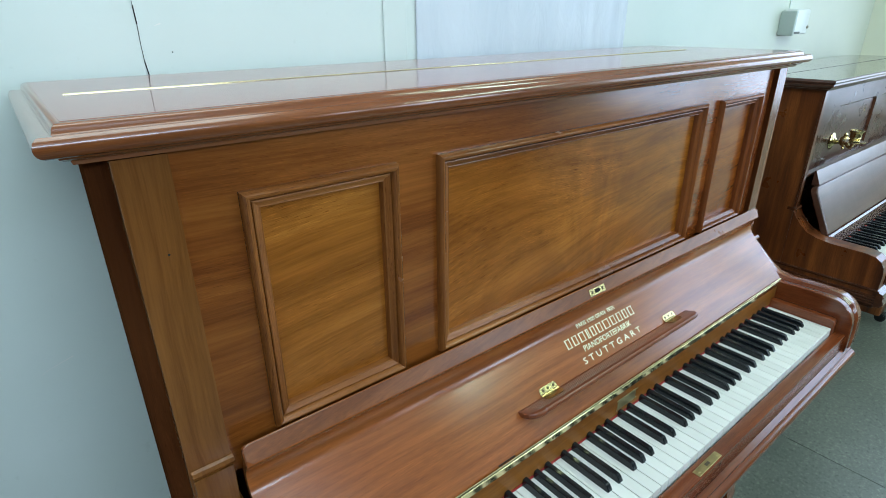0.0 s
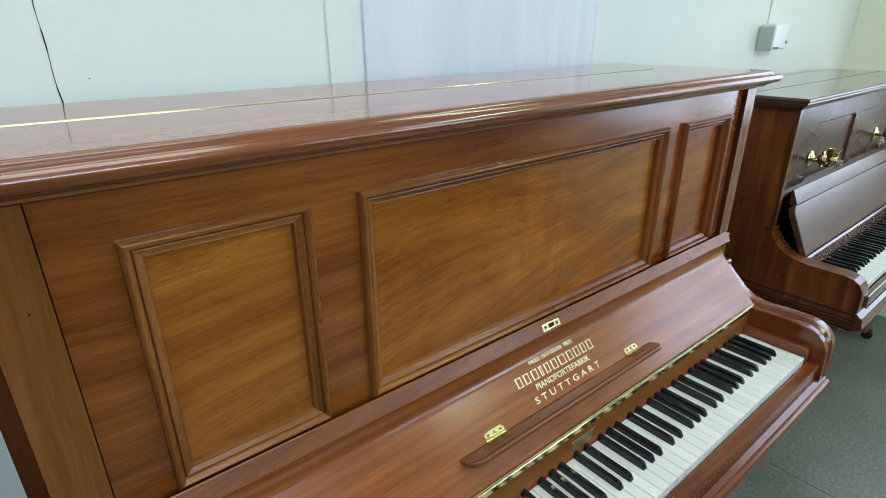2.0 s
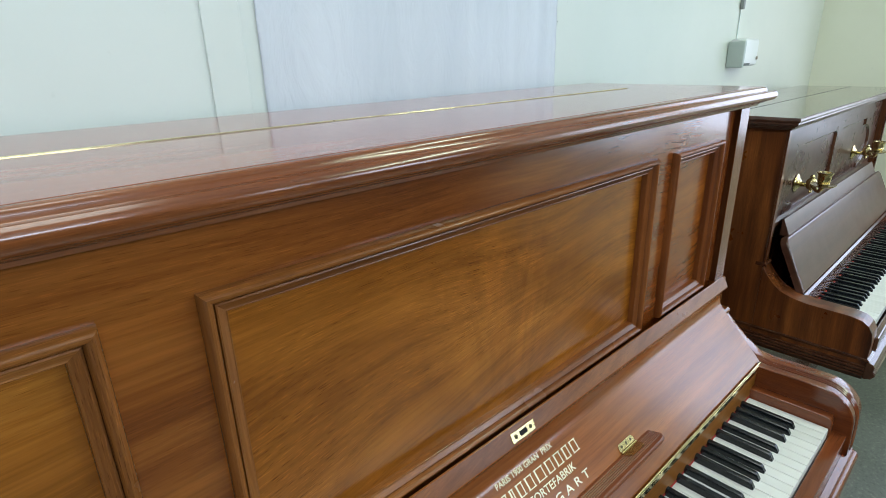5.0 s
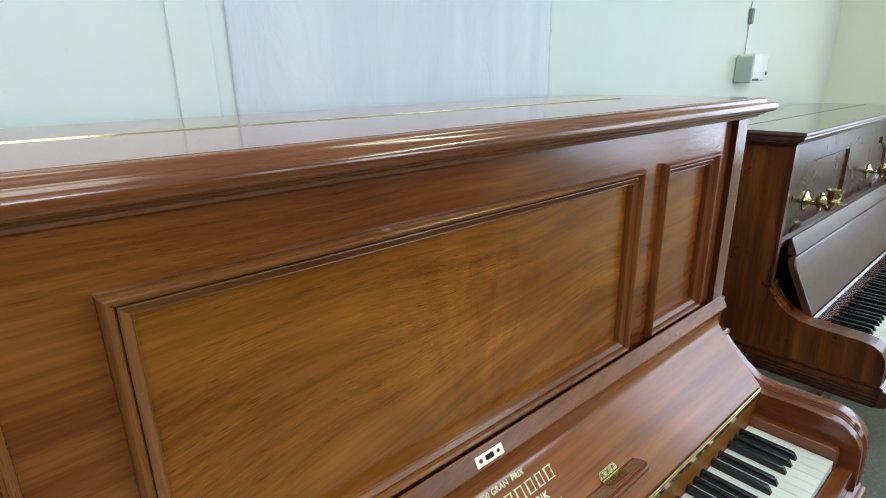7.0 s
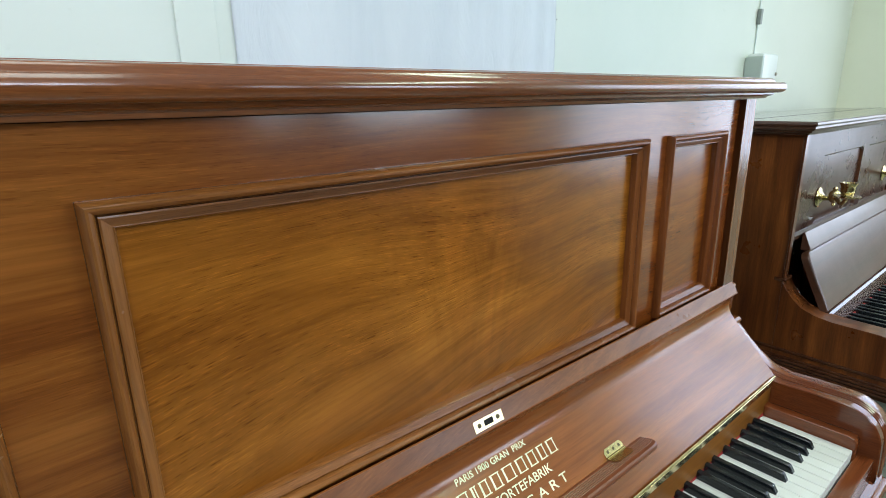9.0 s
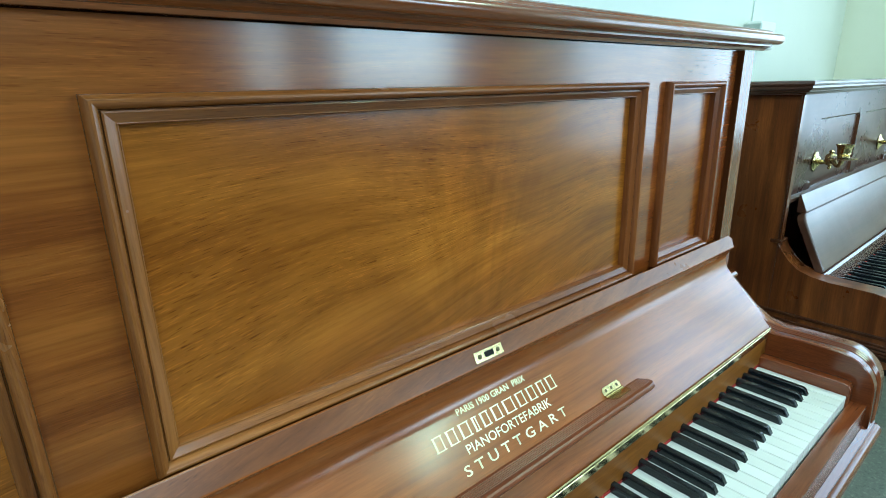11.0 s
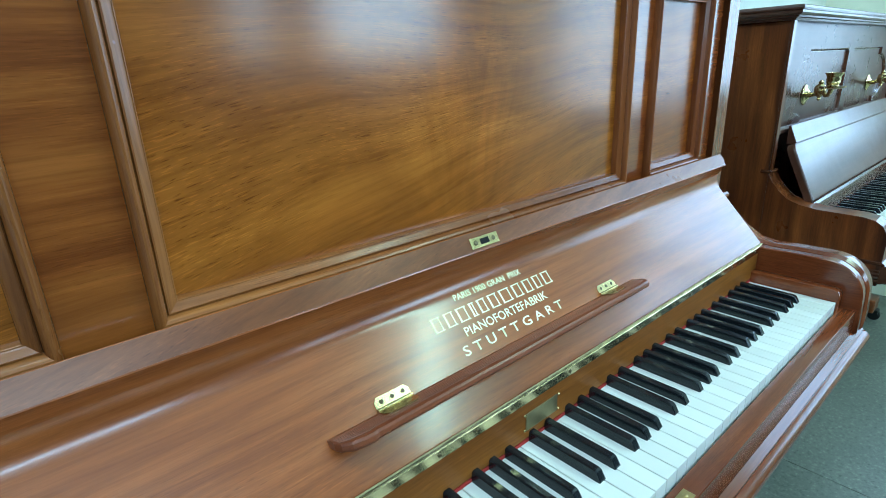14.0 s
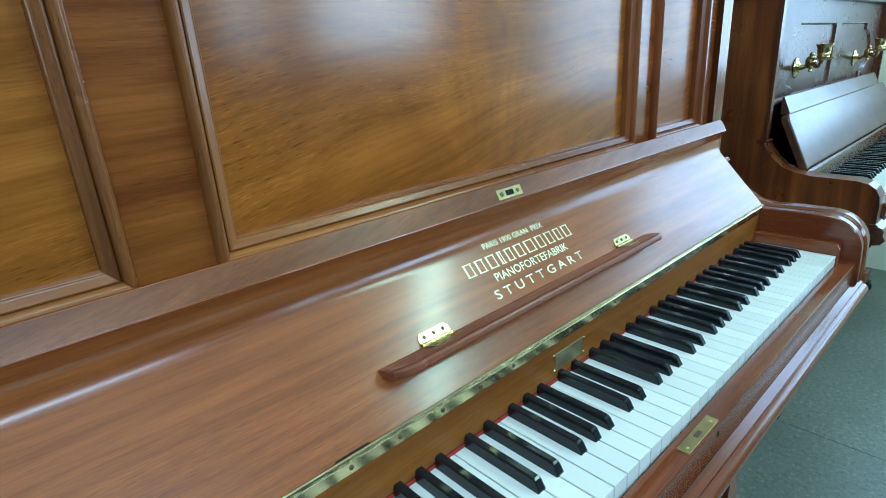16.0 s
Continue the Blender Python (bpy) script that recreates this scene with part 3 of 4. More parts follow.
# lid: moulded edge on three sides and a flat top
edge = [(0.011, 1.3255), (0.0125, 1.329), (0.017, 1.3305), (0.0205, 1.3325), (0.021, 1.335), (0.0265, 1.3352)]
edge += [(0.0265 + r, z) for r, z in arc(0.0, 1.3450, 0.0098, -88, 60, 9)]
edge += [(0.0245, 1.3533), (0.0215, 1.3530), (0.0206, 1.3540), (0.0200, 1.3570), (0.0188, 1.3593), (0.0165, 1.3609), (0.0135, 1.3616)]
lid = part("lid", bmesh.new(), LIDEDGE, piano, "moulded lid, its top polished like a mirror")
bm = bmesh.new()
LX0, LX1, LY1 = -0.7380, 0.742, 0.387
rows = []
for f in (lambda o, z: (LX0 - o, LY1, z), lambda o, z: (LX0 - o, -o, z), lambda o, z: (LX1 + o, -o, z), lambda o, z: (LX1 + o, LY1, z)):
    rows.append([bm.verts.new(f(o, z)) for o, z in edge])
for r, s in zip(rows, rows[1:]):
    for i in range(len(edge) - 1):
        bm.faces.new((r[i], s[i], s[i + 1], r[i + 1]))
bm.faces.new([r[-1] for r in rows])
bm.faces.new([r[0] for r in rows][::-1])
bm.faces.new(rows[0] + rows[3][::-1])
bmesh.ops.recalc_face_normals(bm, faces=bm.faces[:])
for f in bm.faces:
    f.smooth = True
bm.to_mesh(lid.data)
bm.free()
lid.data.set_sharp_from_angle(angle=radians(32))
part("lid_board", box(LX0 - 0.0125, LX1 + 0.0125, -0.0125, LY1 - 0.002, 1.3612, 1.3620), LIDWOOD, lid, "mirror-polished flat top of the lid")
hx = -0.728
for w in (0.62, 0.19, 0.51):
    part("lid_hinge", tube([(hx, 0.1923, 1.3612), (hx + w, 0.1923, 1.3614)], 0.0021, 12), HINGE, piano, "long thin brass lid hinge")
    hx += w + 0.002

# top door: frame board with three framed fields
P = ((-0.6170, -0.4205), (-0.3570, 0.352), (0.4165, 0.6115))
Z0, Z1 = 0.9710, 1.2736
MW = 0.0215
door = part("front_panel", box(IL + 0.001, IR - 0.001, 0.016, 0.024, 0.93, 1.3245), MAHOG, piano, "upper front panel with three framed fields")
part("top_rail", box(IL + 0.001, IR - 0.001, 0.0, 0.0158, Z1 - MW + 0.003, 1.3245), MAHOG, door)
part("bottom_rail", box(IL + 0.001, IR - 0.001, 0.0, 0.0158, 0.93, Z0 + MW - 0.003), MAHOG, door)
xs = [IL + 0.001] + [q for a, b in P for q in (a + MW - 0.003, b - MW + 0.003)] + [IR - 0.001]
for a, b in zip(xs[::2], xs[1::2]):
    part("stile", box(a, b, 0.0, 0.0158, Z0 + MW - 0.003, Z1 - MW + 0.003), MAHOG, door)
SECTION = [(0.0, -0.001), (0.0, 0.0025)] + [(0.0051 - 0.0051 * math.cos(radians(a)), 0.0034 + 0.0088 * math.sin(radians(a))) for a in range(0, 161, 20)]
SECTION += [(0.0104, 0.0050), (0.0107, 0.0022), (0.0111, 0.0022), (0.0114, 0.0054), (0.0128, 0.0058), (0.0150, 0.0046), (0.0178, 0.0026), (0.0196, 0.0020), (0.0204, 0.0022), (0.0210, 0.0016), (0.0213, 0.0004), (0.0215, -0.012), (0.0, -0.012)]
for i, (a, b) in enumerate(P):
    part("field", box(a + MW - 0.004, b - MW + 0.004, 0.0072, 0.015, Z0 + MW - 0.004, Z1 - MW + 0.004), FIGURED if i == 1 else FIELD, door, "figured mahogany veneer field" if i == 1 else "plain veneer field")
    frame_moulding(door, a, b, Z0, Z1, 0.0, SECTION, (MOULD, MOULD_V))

# keyboard lid, opened back: lip, hollow and sloping board
B0 = Vector((0, -0.119, 0.813))                       # lower edge of the board
BD = Vector((0, 0.074, 0.080)).normalized()           # up the slope
BN = Vector((0, -BD.z, BD.y))                         # out of the slope


def on_board(x, s, off):
    p = B0 + BD * s + BN * off
    return Vector((x, p.y, p.z))


hollow = []
for k in range(13):
    h = radians(47.2 + 60 * k / 12)
    hollow.append((-0.0307 + 0.033 * (math.sin(h) - math.sin(radians(47.2))), 0.9084 + 0.033 * (math.cos(radians(47.2)) - math.cos(h))))
hollow += [(-0.0275, 0.9480), (-0.0312, 0.9535), (-0.0340, 0.9568)]
L0, L1 = Vector((0, -0.0347, 0.9585)), Vector((0, -0.0231, 0.9794))     # lower and upper edge of the lip
LD = (L1 - L0).normalized()
LN = Vector((0, -LD.z, LD.y))


def on_lip(x, s, off):
    p = L0 + LD * s + LN * off
    return Vector((x, p.y, p.z))


fall_out = [(-0.119, 0.813), *hollow, (L0.y - 0.0002, L0.z - 0.0008), (L0.y, L0.z), (L1.y - 0.0008, L1.z - 0.0012), (L1.y + 0.0008, L1.z), (-0.0208, 0.9793), (-0.0200, 0.9780), (-0.0135, 0.945), (-0.0125, 0.915), (-0.028, 0.885), (-0.105, 0.797), (-0.112, 0.8)]
FX0, FX1 = -0.6668, 0.681
bm = bmesh.new()
rows = []
crest = len(hollow) + 1                               # first point of the lip in the outline
for x, drop in [(FX0 + 0.008 * (1 - math.cos(radians(a))), 0.008 * (1 - math.sin(radians(a)))) for a in (0, 30, 60, 90)] + [(FX1 - 0.008 * (1 - math.cos(radians(a))), 0.008 * (1 - math.sin(radians(a)))) for a in (90, 60, 30, 0)]:
    rows.append([bm.verts.new((x, y, min(z, L1.z - drop) if i >= crest else z)) for i, (y, z) in enumerate(fall_out)])
for r, q in zip(rows, rows[1:]):
    for i in range(len(fall_out)):
        bm.faces.new((r[i], r[(i + 1) % len(fall_out)], q[(i + 1) % len(fall_out)], q[i]))
bm.faces.new(rows[0][::-1])
bm.faces.new(rows[-1])
fall = part("fallboard", bm, FALL, piano, "open keyboard lid with gold lettering", 25)

# lock plate in the lip
def slab(place, x0, x1, s0, s1, h0, h1, cut=0.0, bm=None):
    """A thin plate on a sloping face, with clipped corners."""
    own = bm or bmesh.new()
    o = [(x0 + cut, s0), (x1 - cut, s0), (x1, s0 + cut), (x1, s1 - cut), (x1 - cut, s1), (x0 + cut, s1), (x0, s1 - cut), (x0, s0 + cut)] if cut else [(x0, s0), (x1, s0), (x1, s1), (x0, s1)]
    a = [own.verts.new(place(x, s, h0)) for x, s in o]
    b = [own.verts.new(place(x, s, h1)) for x, s in o]
    n = len(o)
    for i in range(n):
        own.faces.new((a[i], a[(i + 1) % n], b[(i + 1) % n], b[i]))
    own.faces.new(b)
    own.faces.new(a[::-1])
    return own


lip_turn = LN.to_track_quat("Z", "Y").to_matrix().to_4x4()
part("lip_face", slab(on_lip, FX0 + 0.0012, FX1 - 0.0012, 0.0008, (L1 - L0).length - 0.0004, -0.0004, 0.0005, 0.006), LIPWOOD, fall, "open-grained duller lip of the keyboard lid")
part("lock_plate", slab(on_lip, -0.0235, 0.0225, 0.0035, 0.0165, 0.0004, 0.0012), BRASS, fall, "small brass lock plate")
part("keyhole", slab(on_lip, -0.0075, 0.0065, 0.0066, 0.0134, 0.0011, 0.0015), HOLE, fall)
for x in (-0.0155, 0.0145):
    screw(on_lip(x, 0.010, 0.0011), lip_turn, fall, 0.003, material=SCREW_DARK)

# gold lettering; the maker's name stands as plain upright shapes
lettering("lettering", "PARIS 1900 GRAN  PRIX", -0.054, 0.064, 0.1265, 0.1345, on_board, fall, "gold leaf words PARIS 1900 GRAN PRIX")
lettering("lettering", "PIANOFORTEFABRIK", -0.063, 0.084, 0.0835, 0.0945, on_board, fall, "gold leaf word PIANOFORTEFABRIK")
lettering("lettering", "S T U T T G A R T", -0.078, 0.101, 0.0635, 0.0755, on_board, fall, "gold leaf word STUTTGART")
def stroke(bm, p, q, w):
    """A gold stroke from p to q on the board, w wide."""
    d = Vector((q[0] - p[0], q[1] - p[1])).normalized()
    n = Vector((-d.y, d.x)) * w / 2
    bm.faces.new([bm.verts.new(on_board(a, s, 0.0006)) for a, s in ((p[0] + n.x, p[1] + n.y), (p[0] - n.x, p[1] - n.y), (q[0] - n.x, q[1] - n.y), (q[0] + n.x, q[1] + n.y))])


a = -0.1
for w in (0.0145, 0.0145, 0.016, 0.0085, 0.0135, 0.0155, 0.0185, 0.0155, 0.015, 0.0135, 0.0155):
    s0, s1 = 0.1005, 0.118
    bm = bmesh.new()
    stroke(bm, (a + 0.0022, s0), (a + 0.0022, s1), 0.0028)
    stroke(bm, (a + w - 0.0018, s0), (a + w - 0.0018, s1), 0.0018)
    for s in (s0 + 0.0007, s1 - 0.0007):
        stroke(bm, (a + 0.0002, s), (a + 0.0008, s), 0.0014)
        stroke(bm, (a + 0.0036, s), (a + w - 0.0027, s), 0.0014)
        stroke(bm, (a + w - 0.0009, s), (a + w + 0.0004, s), 0.0014)
    part("gold_mark", bm, GOLD, fall, "plain gold mark in a row")
    a += w + 0.0048

# folding music ledge on two brass hinges
bm = bmesh.new()
led = [(-0.259, 0.45, 0.7), (-0.256, 0.68, 0.9), (-0.248, 0.88, 1.05), (-0.236, 1.0, 1.1), (-0.227, 1.02, 1.1), (-0.222, 0.97, 1.05), (-0.218, 1.0, 1.0), (0.215, 1.0, 1.0), (0.240, 1.0, 1.0), (0.248, 0.98, 1.05), (0.255, 0.93, 1.1), (0.259, 0.80, 0.8)]
FOLD = radians(25)


def on_ledge(x, d, h):
    """A point of the ledge, which hangs a little below square to the board: d down through it, h out from the board."""
    return on_board(x, 0.0545 - d * math.cos(FOLD) - h * math.sin(FOLD), max(0.0003, h * math.cos(FOLD) - d * math.sin(FOLD)))


sect = [(0.0, 0.0), (0.0, 0.0030)]
for r in range(6):
    sect += [(0.0, 0.0034 + r * 0.0036), (-0.0006, 0.0046 + r * 0.0036), (-0.0006, 0.0058 + r * 0.0036), (0.0003, 0.0066 + r * 0.0036)]
sect += [(0.0002, 0.0272), (0.0010, 0.0302), (0.0034, 0.0316), (0.0070, 0.0316), (0.0096, 0.0296), (0.0104, 0.025), (0.0104, 0.0)]
rows = []
for x, k, w in led:
    rows.append([bm.verts.new(on_ledge(x, d * w, h * k)) for d, h in sect])
for r, s in zip(rows, rows[1:]):
    for i in range(len(sect) - 1):
        bm.faces.new((r[i], r[i + 1], s[i + 1], s[i]))
bm.faces.new(rows[0])
bm.faces.new(rows[-1][::-1])
ledge = part("music_ledge", bm, LEDGE, fall, "folding reeded music ledge with a carved end")
for x in (-0.182, 0.198):
    bm = bmesh.new()
    w, seg = 0.021, 0.004
    pts = [(x - w, 0.0548), (x - w, 0.0640), (x - w + 0.004, 0.0685), (x + w - 0.004, 0.0685), (x + w, 0.0640), (x + w, 0.0548)]
    lo = [bm.verts.new(on_board(a, s, 0.0002)) for a, s in pts]
    hi = [bm.verts.new(on_board(a, s, 0.0016)) for a, s in pts]
    for i in range(6):
        bm.faces.new((lo[i], lo[(i + 1) % 6], hi[(i + 1) % 6], hi[i]))
    bm.faces.new(hi)
    bm.faces.new(lo[::-1])
    tube([on_board(x - w, 0.0562, 0.0022), on_board(x + w, 0.0562, 0.0022)], 0.0018, 8, bm)
    pts = [(x - w, 0.002), (x + w, 0.002), (x + w, 0.013), (x + w - 0.005, 0.018), (x - w + 0.005, 0.018), (x - w, 0.013)]
    lo = [bm.verts.new(on_ledge(a, -0.0007, h)) for a, h in pts]
    hi = [bm.verts.new(on_ledge(a, -0.0020, h)) for a, h in pts]
    for i in range(6):
        bm.faces.new((lo[i], lo[(i + 1) % 6], hi[(i + 1) % 6], hi[i]))
    bm.faces.new(hi)
    bm.faces.new(lo[::-1])
    part("ledge_hinge", bm, BRASS, fall, "small brass butt hinge", 46)
    tn = BN.to_track_quat("Z", "Y").to_matrix().to_4x4()
    for dx in (-0.013, 0.0, 0.013):
        screw(on_board(x + dx, 0.0630, 0.0014), tn, fall, 0.0024, material=SCREW_DARK)

part("hinge_gap", slab(on_board, -0.335, -0.300, 0.0006, 0.0024, -0.0004, 0.0005, 0.0005), HOLE, fall, "dark chipped gap above the hinge")

# long brass hinge under the fallboard, key strip, felt
hb = prism_x([(-0.1225, 0.7995), (-0.124, 0.8), (-0.1245, 0.8115), (-0.123, 0.8135), (-0.1215, 0.8135)], -0.66, 0.672)
tube([(-0.66, -0.1225, 0.8143), (0.672, -0.1225, 0.8143)], 0.0023, 8, hb)
part("piano_hinge", hb, STRIPBRASS, piano, "long brass strip hinge with screws", 30)
x = -0.645
while x < 0.67:
    screw((x, -0.1245, 0.8062), FRONT, piano, 0.0024, material=SCREW_DARK)
    x += 0.0535
part("key_strip", prism_x([(-0.1210, 0.7488), (-0.1225, 0.7505), (-0.1225, 0.8), (-0.105, 0.8), (-0.105, 0.7488)], -0.66, 0.664), STRIP, piano, "narrow name strip behind the keys")
part("felt_strip", box(-0.60, 0.645, -0.1232, -0.105, 0.7435, 0.7486, 0.001), FELT, piano, "red felt strip behind the keys")
part("name_plate", box(-0.031, 0.027, -0.1238, -0.1222, 0.7615, 0.7845, 0.0004), PLATE, piano, "small tarnished brass plate, worn blank")
for px in (-0.0335, 0.0295):
    for pz in (0.763, 0.7835):
        part("pin", lathe([(0.0017, 0), (0.0017, 0.0012), (0.001, 0.0021), (0, 0.0023)], (px, -0.1225, pz), 8, None, FRONT), BRASS, piano, "", 50)

# key bed, slip, front rail
part("key_bed", box(-0.716, 0.70, -0.2912, 0.0, 0.645, 0.6855, 0.002), MAHOG, piano)
slip = part("key_slip", prism_x([(-0.2662, 0.70), (-0.2662, 0.7264), (-0.2674, 0.728), (-0.2888, 0.7295), (-0.2906, 0.7291), (-0.2913, 0.7278), (-0.2915, 0.686), (-0.2662, 0.686)], IL + 0.005, 0.6625), REDWOOD, piano, "plain rail in front of the keys")
part("lock_plate", box(-0.0295, 0.0465, -0.2888, -0.2752, 0.7288, 0.7306, 0.0005), BRASS_DULL, slip, "long brass lock striker plate")
part("lock_slot", box(0.001, 0.0135, -0.2845, -0.2795, 0.7304, 0.7310), mat("slot_shadow", 0.6, 0.5, (0.12, 0.09, 0.05)), slip)
for x in (-0.021, 0.038):
    screw((x, -0.282, 0.7305), Matrix.Identity(4), slip, 0.0028, material=BRASS_DULL)
part("nail_hole", box(0.0395, 0.0425, -0.2922, -0.2912, 0.713, 0.720), HOLE, slip)
rail = [(-0.2918, 0.645), (-0.2918, 0.6890), (-0.3015, 0.6824), (-0.3022, 0.6800)] + arc(-0.3008, 0.6676, 0.0122, 92, 250, 12) + [(-0.300, 0.645)]
part("front_rail", prism_x(rail, -0.72, 0.706, None, 0.0008), REDWOOD, piano, "rounded front edge of the key bed")

# cheeks with reeded tops
path = [(-0.0, 0.8838), (-0.022, 0.8838), (-0.028, 0.880), (-0.045, 0.862), (-0.075, 0.834), (-0.105, 0.815), (-0.135, 0.8105), (-0.18, 0.812), (-0.215, 0.8125)]
path += [(y, z) for y, z in arc(-0.236, 0.752, 0.0605, 90, 172, 9)] + [(-0.2975, 0.735), (-0.2985, 0.715), (-0.2985, 0.6885)]


def cheek(x0, x1, flip):
    w = x1 - x0
    cross = [(0.0, -0.002), (0.0015, 0.0), (0.018, 0.0), (0.0195, -0.0012)]
    u = 0.0195
    for k in range(3):
        cross += [(u + 0.0012, 0.0008), (u + 0.0035, 0.0018), (u + 0.0058, 0.0008), (u + 0.007, -0.0012)]
        u += 0.007
    cross += [(w - 0.004, 0.0), (w - 0.001, -0.0015), (w, -0.004)]
    bm = bmesh.new()
    tops, lows = [], []
    for i, (y, z) in enumerate(path):
        a, b = path[max(i - 1, 0)], path[min(i + 1, len(path) - 1)]
        t = Vector((b[0] - a[0], b[1] - a[1])).normalized()
        n = Vector((t.y, -t.x))
        row = []
        for q, h in cross:
            x = x1 - q if flip else x0 + q
            row.append(bm.verts.new((x, y + n.x * h, z + n.y * h)))
        tops.append(row)
        lows.append([bm.verts.new((r.co.x, y, 0.686)) for r in (row[0], row[-1])])
    m = len(cross)
    for i in range(len(path) - 1):
        for k in range(m - 1):
            bm.faces.new((tops[i][k], tops[i][k + 1], tops[i + 1][k + 1], tops[i + 1][k]))
        bm.faces.new((tops[i][0], tops[i + 1][0], lows[i + 1][0], lows[i][0]))
        bm.faces.new((tops[i][-1], lows[i][-1], lows[i + 1][-1], tops[i + 1][-1]))
    bm.faces.new([tops[0][k] for k in range(m)] + [lows[0][1], lows[0][0]])
    return part("cheek", bm, MAHOG_Y, piano, "rounded end of the keyboard with a reeded top", 30)


cheek(0.663, 0.733, False)
cheek(-0.741, -0.671, True)
for x0, x1 in ((-0.7215, -0.674), (0.667, 0.715)):
    cap = prism_x([(0.0, 0.955), (-0.013, 0.955), (-0.0165, 0.9575), (-0.0175, 0.9615), (-0.0155, 0.9655), (-0.0115, 0.967), (0.0, 0.967)], x0, x1, None, 0.0008)
    part("cap_moulding", cap, STILE, piano, "small moulded cap on the side post")
for x0, x1 in ((-0.721, -0.676), (0.668, 0.713)):
    part("post_block", box(x0, x1, -0.0155, -0.0112, 0.896, 0.9548, 0.0012), STILE, piano)
    lug = prism_x([(0.0, 0.884), (-0.031, 0.884), (-0.0355, 0.8875), (-0.0365, 0.891), (-0.0355, 0.8945), (-0.031, 0.898), (0.0, 0.898)], x0 - 0.003, x1 + 0.003, None, 0.001)
    part("lug_moulding", lug, STILE, piano)
for x0, x1 in ((0.6415, 0.663), (-0.671, -0.583)):
    blk = prism_x([(-0.105, 0.70), (-0.105, 0.7665), (-0.255, 0.7665), (-0.264, 0.765), (-0.268, 0.758), (-0.268, 0.70)], x0, x1, None, 0.002)
    part("key_block", blk, MAHOG_Y, piano, "plain block beside the last key")

# legs and lower case
part("lower_panel", box(IL, IR, 0.0, 0.02, 0.12, 0.645, 0.002), MAHOG, piano)
part("plinth", box(XL - 0.003, XR + 0.003, -0.015, 0.3, 0.03, 0.12, 0.004), MAHOG, piano)
for x in (-0.622, 0.612):
    leg = bmesh.new()
    rings = [[leg.verts.new((x + sx * w, -0.136 + sy * w, z)) for sx, sy in ((-1, -1), (1, -1), (1, 1), (-1, 1))] for w, z in ((0.024, 0.09), (0.026, 0.13), (0.022, 0.15), (0.033, 0.50), (0.030, 0.53), (0.037, 0.55), (0.037, 0.585), (0.034, 0.60), (0.034, 0.645))]
    for r, s in zip(rings, rings[1:]):
        for k in range(4):
            leg.faces.new((r[k], r[(k + 1) % 4], s[(k + 1) % 4], s[k]))
    leg.faces.new(rings[0][::-1])
    leg.faces.new(rings[-1])
    part("leg", leg, MAHOG_V, piano, "square tapered wooden leg")
    part("toe_block", box(x - 0.035, x + 0.035, -0.17, -0.01, 0.035, 0.092, 0.006), MAHOG_Y, piano)
    cs = lathe([(0.02, -0.011), (0.026, -0.007), (0.026, 0.007), (0.02, 0.011)], (x, -0.13, 0.026), 16, None, Matrix.Rotation(radians(90), 4, "Y"))
    box(x - 0.016, x + 0.016, -0.145, -0.115, 0.03, 0.04, bm=cs)
    part("castor", cs, IRON, piano, "", 40)

# keys
KW, KX1, KZ, KY0, KY1 = 0.02348, 0.6405, 0.745, -0.2642, -0.118
KX0 = KX1 - 52 * KW
g = 0.0008
white = box(g, KW - g, KY0, KY1, 0.722, KZ, 0.0005, 1)
box(0.0015, KW - 0.0015, KY0 + 0.003, KY1, 0.700, 0.722, bm=white)
wm = part("white_key", white, IVORY, piano)
wm.location.x = KX0
for i in range(1, 52):
    o = new("white_key", wm.data)
    o.parent, o.location.x = piano, KX0 + i * KW
bk = bmesh.new()
rows = []
for y, wb, wt, zt in ((-0.2192, 0.0060, 0.0048, 0.7466), (-0.2140, 0.0061, 0.0043, 0.7558), (-0.2118, 0.0061, 0.0043, 0.7573), (-0.207, 0.0061, 0.0043, 0.7577), (KY1, 0.0061, 0.0045, 0.7580)):
    h = zt - 0.744
    rows.append([bk.verts.new(p) for p in ((-wb, y, 0.744), (-wt - 0.0004, y, zt - min(0.0016, h * 0.5)), (-wt + 0.0012, y, zt), (wt - 0.0012, y, zt), (wt + 0.0004, y, zt - min(0.0016, h * 0.5)), (wb, y, 0.744))])
for r, s in zip(rows, rows[1:]):
    for k in range(5):
        bk.faces.new((r[k], r[k + 1], s[k + 1], s[k]))
bk.faces.new(rows[0])
bk.faces.new(rows[-1][::-1])
shift = {"A": 0.0025, "C": -0.0028, "D": 0.0028, "F": -0.0032, "G": 0.0}
bmesh_key = None
for i in range(51):
    n = "ABCDEFG"[i % 7]
    if n in shift:
        if bmesh_key is None:
            o = part("black_key", bk, EBONY, piano)
            bmesh_key = o.data
        else:
            o = new("black_key", bmesh_key)
            o.parent = piano
        o.location.x = KX0 + (i + 1) * KW + shift[n]

# ---- second piano ----
PX = 1.118
second = thing("upright_piano", (PX, 0, 0), "dark brown upright piano with brass candle sconces, keyboard open", "piano")
W2 = 1.33
for x0, x1 in ((0.0, 0.018), (W2 - 0.018, W2)):
    part("side_panel", box(x0, x1, 0.022, 0.36, 0.06, 1.236, 0.002), DARKSIDE, second, "plain dark side of the case")
    px = x0 - 0.002 if x0 < 0.5 else x1 - 0.018
    part("corner_post", prism_x([(0.0215, 0.86), (0.0205, 0.86), (0.0165, 0.875), (0.0165, 1.236), (0.0215, 1.236)], px, px + 0.020, None, 0.001), DARKSIDE, second)
part("back_panel", box(0.04, W2 - 0.04, 0.33, 0.36, 0.1, 1.236), DARKSIDE, second)
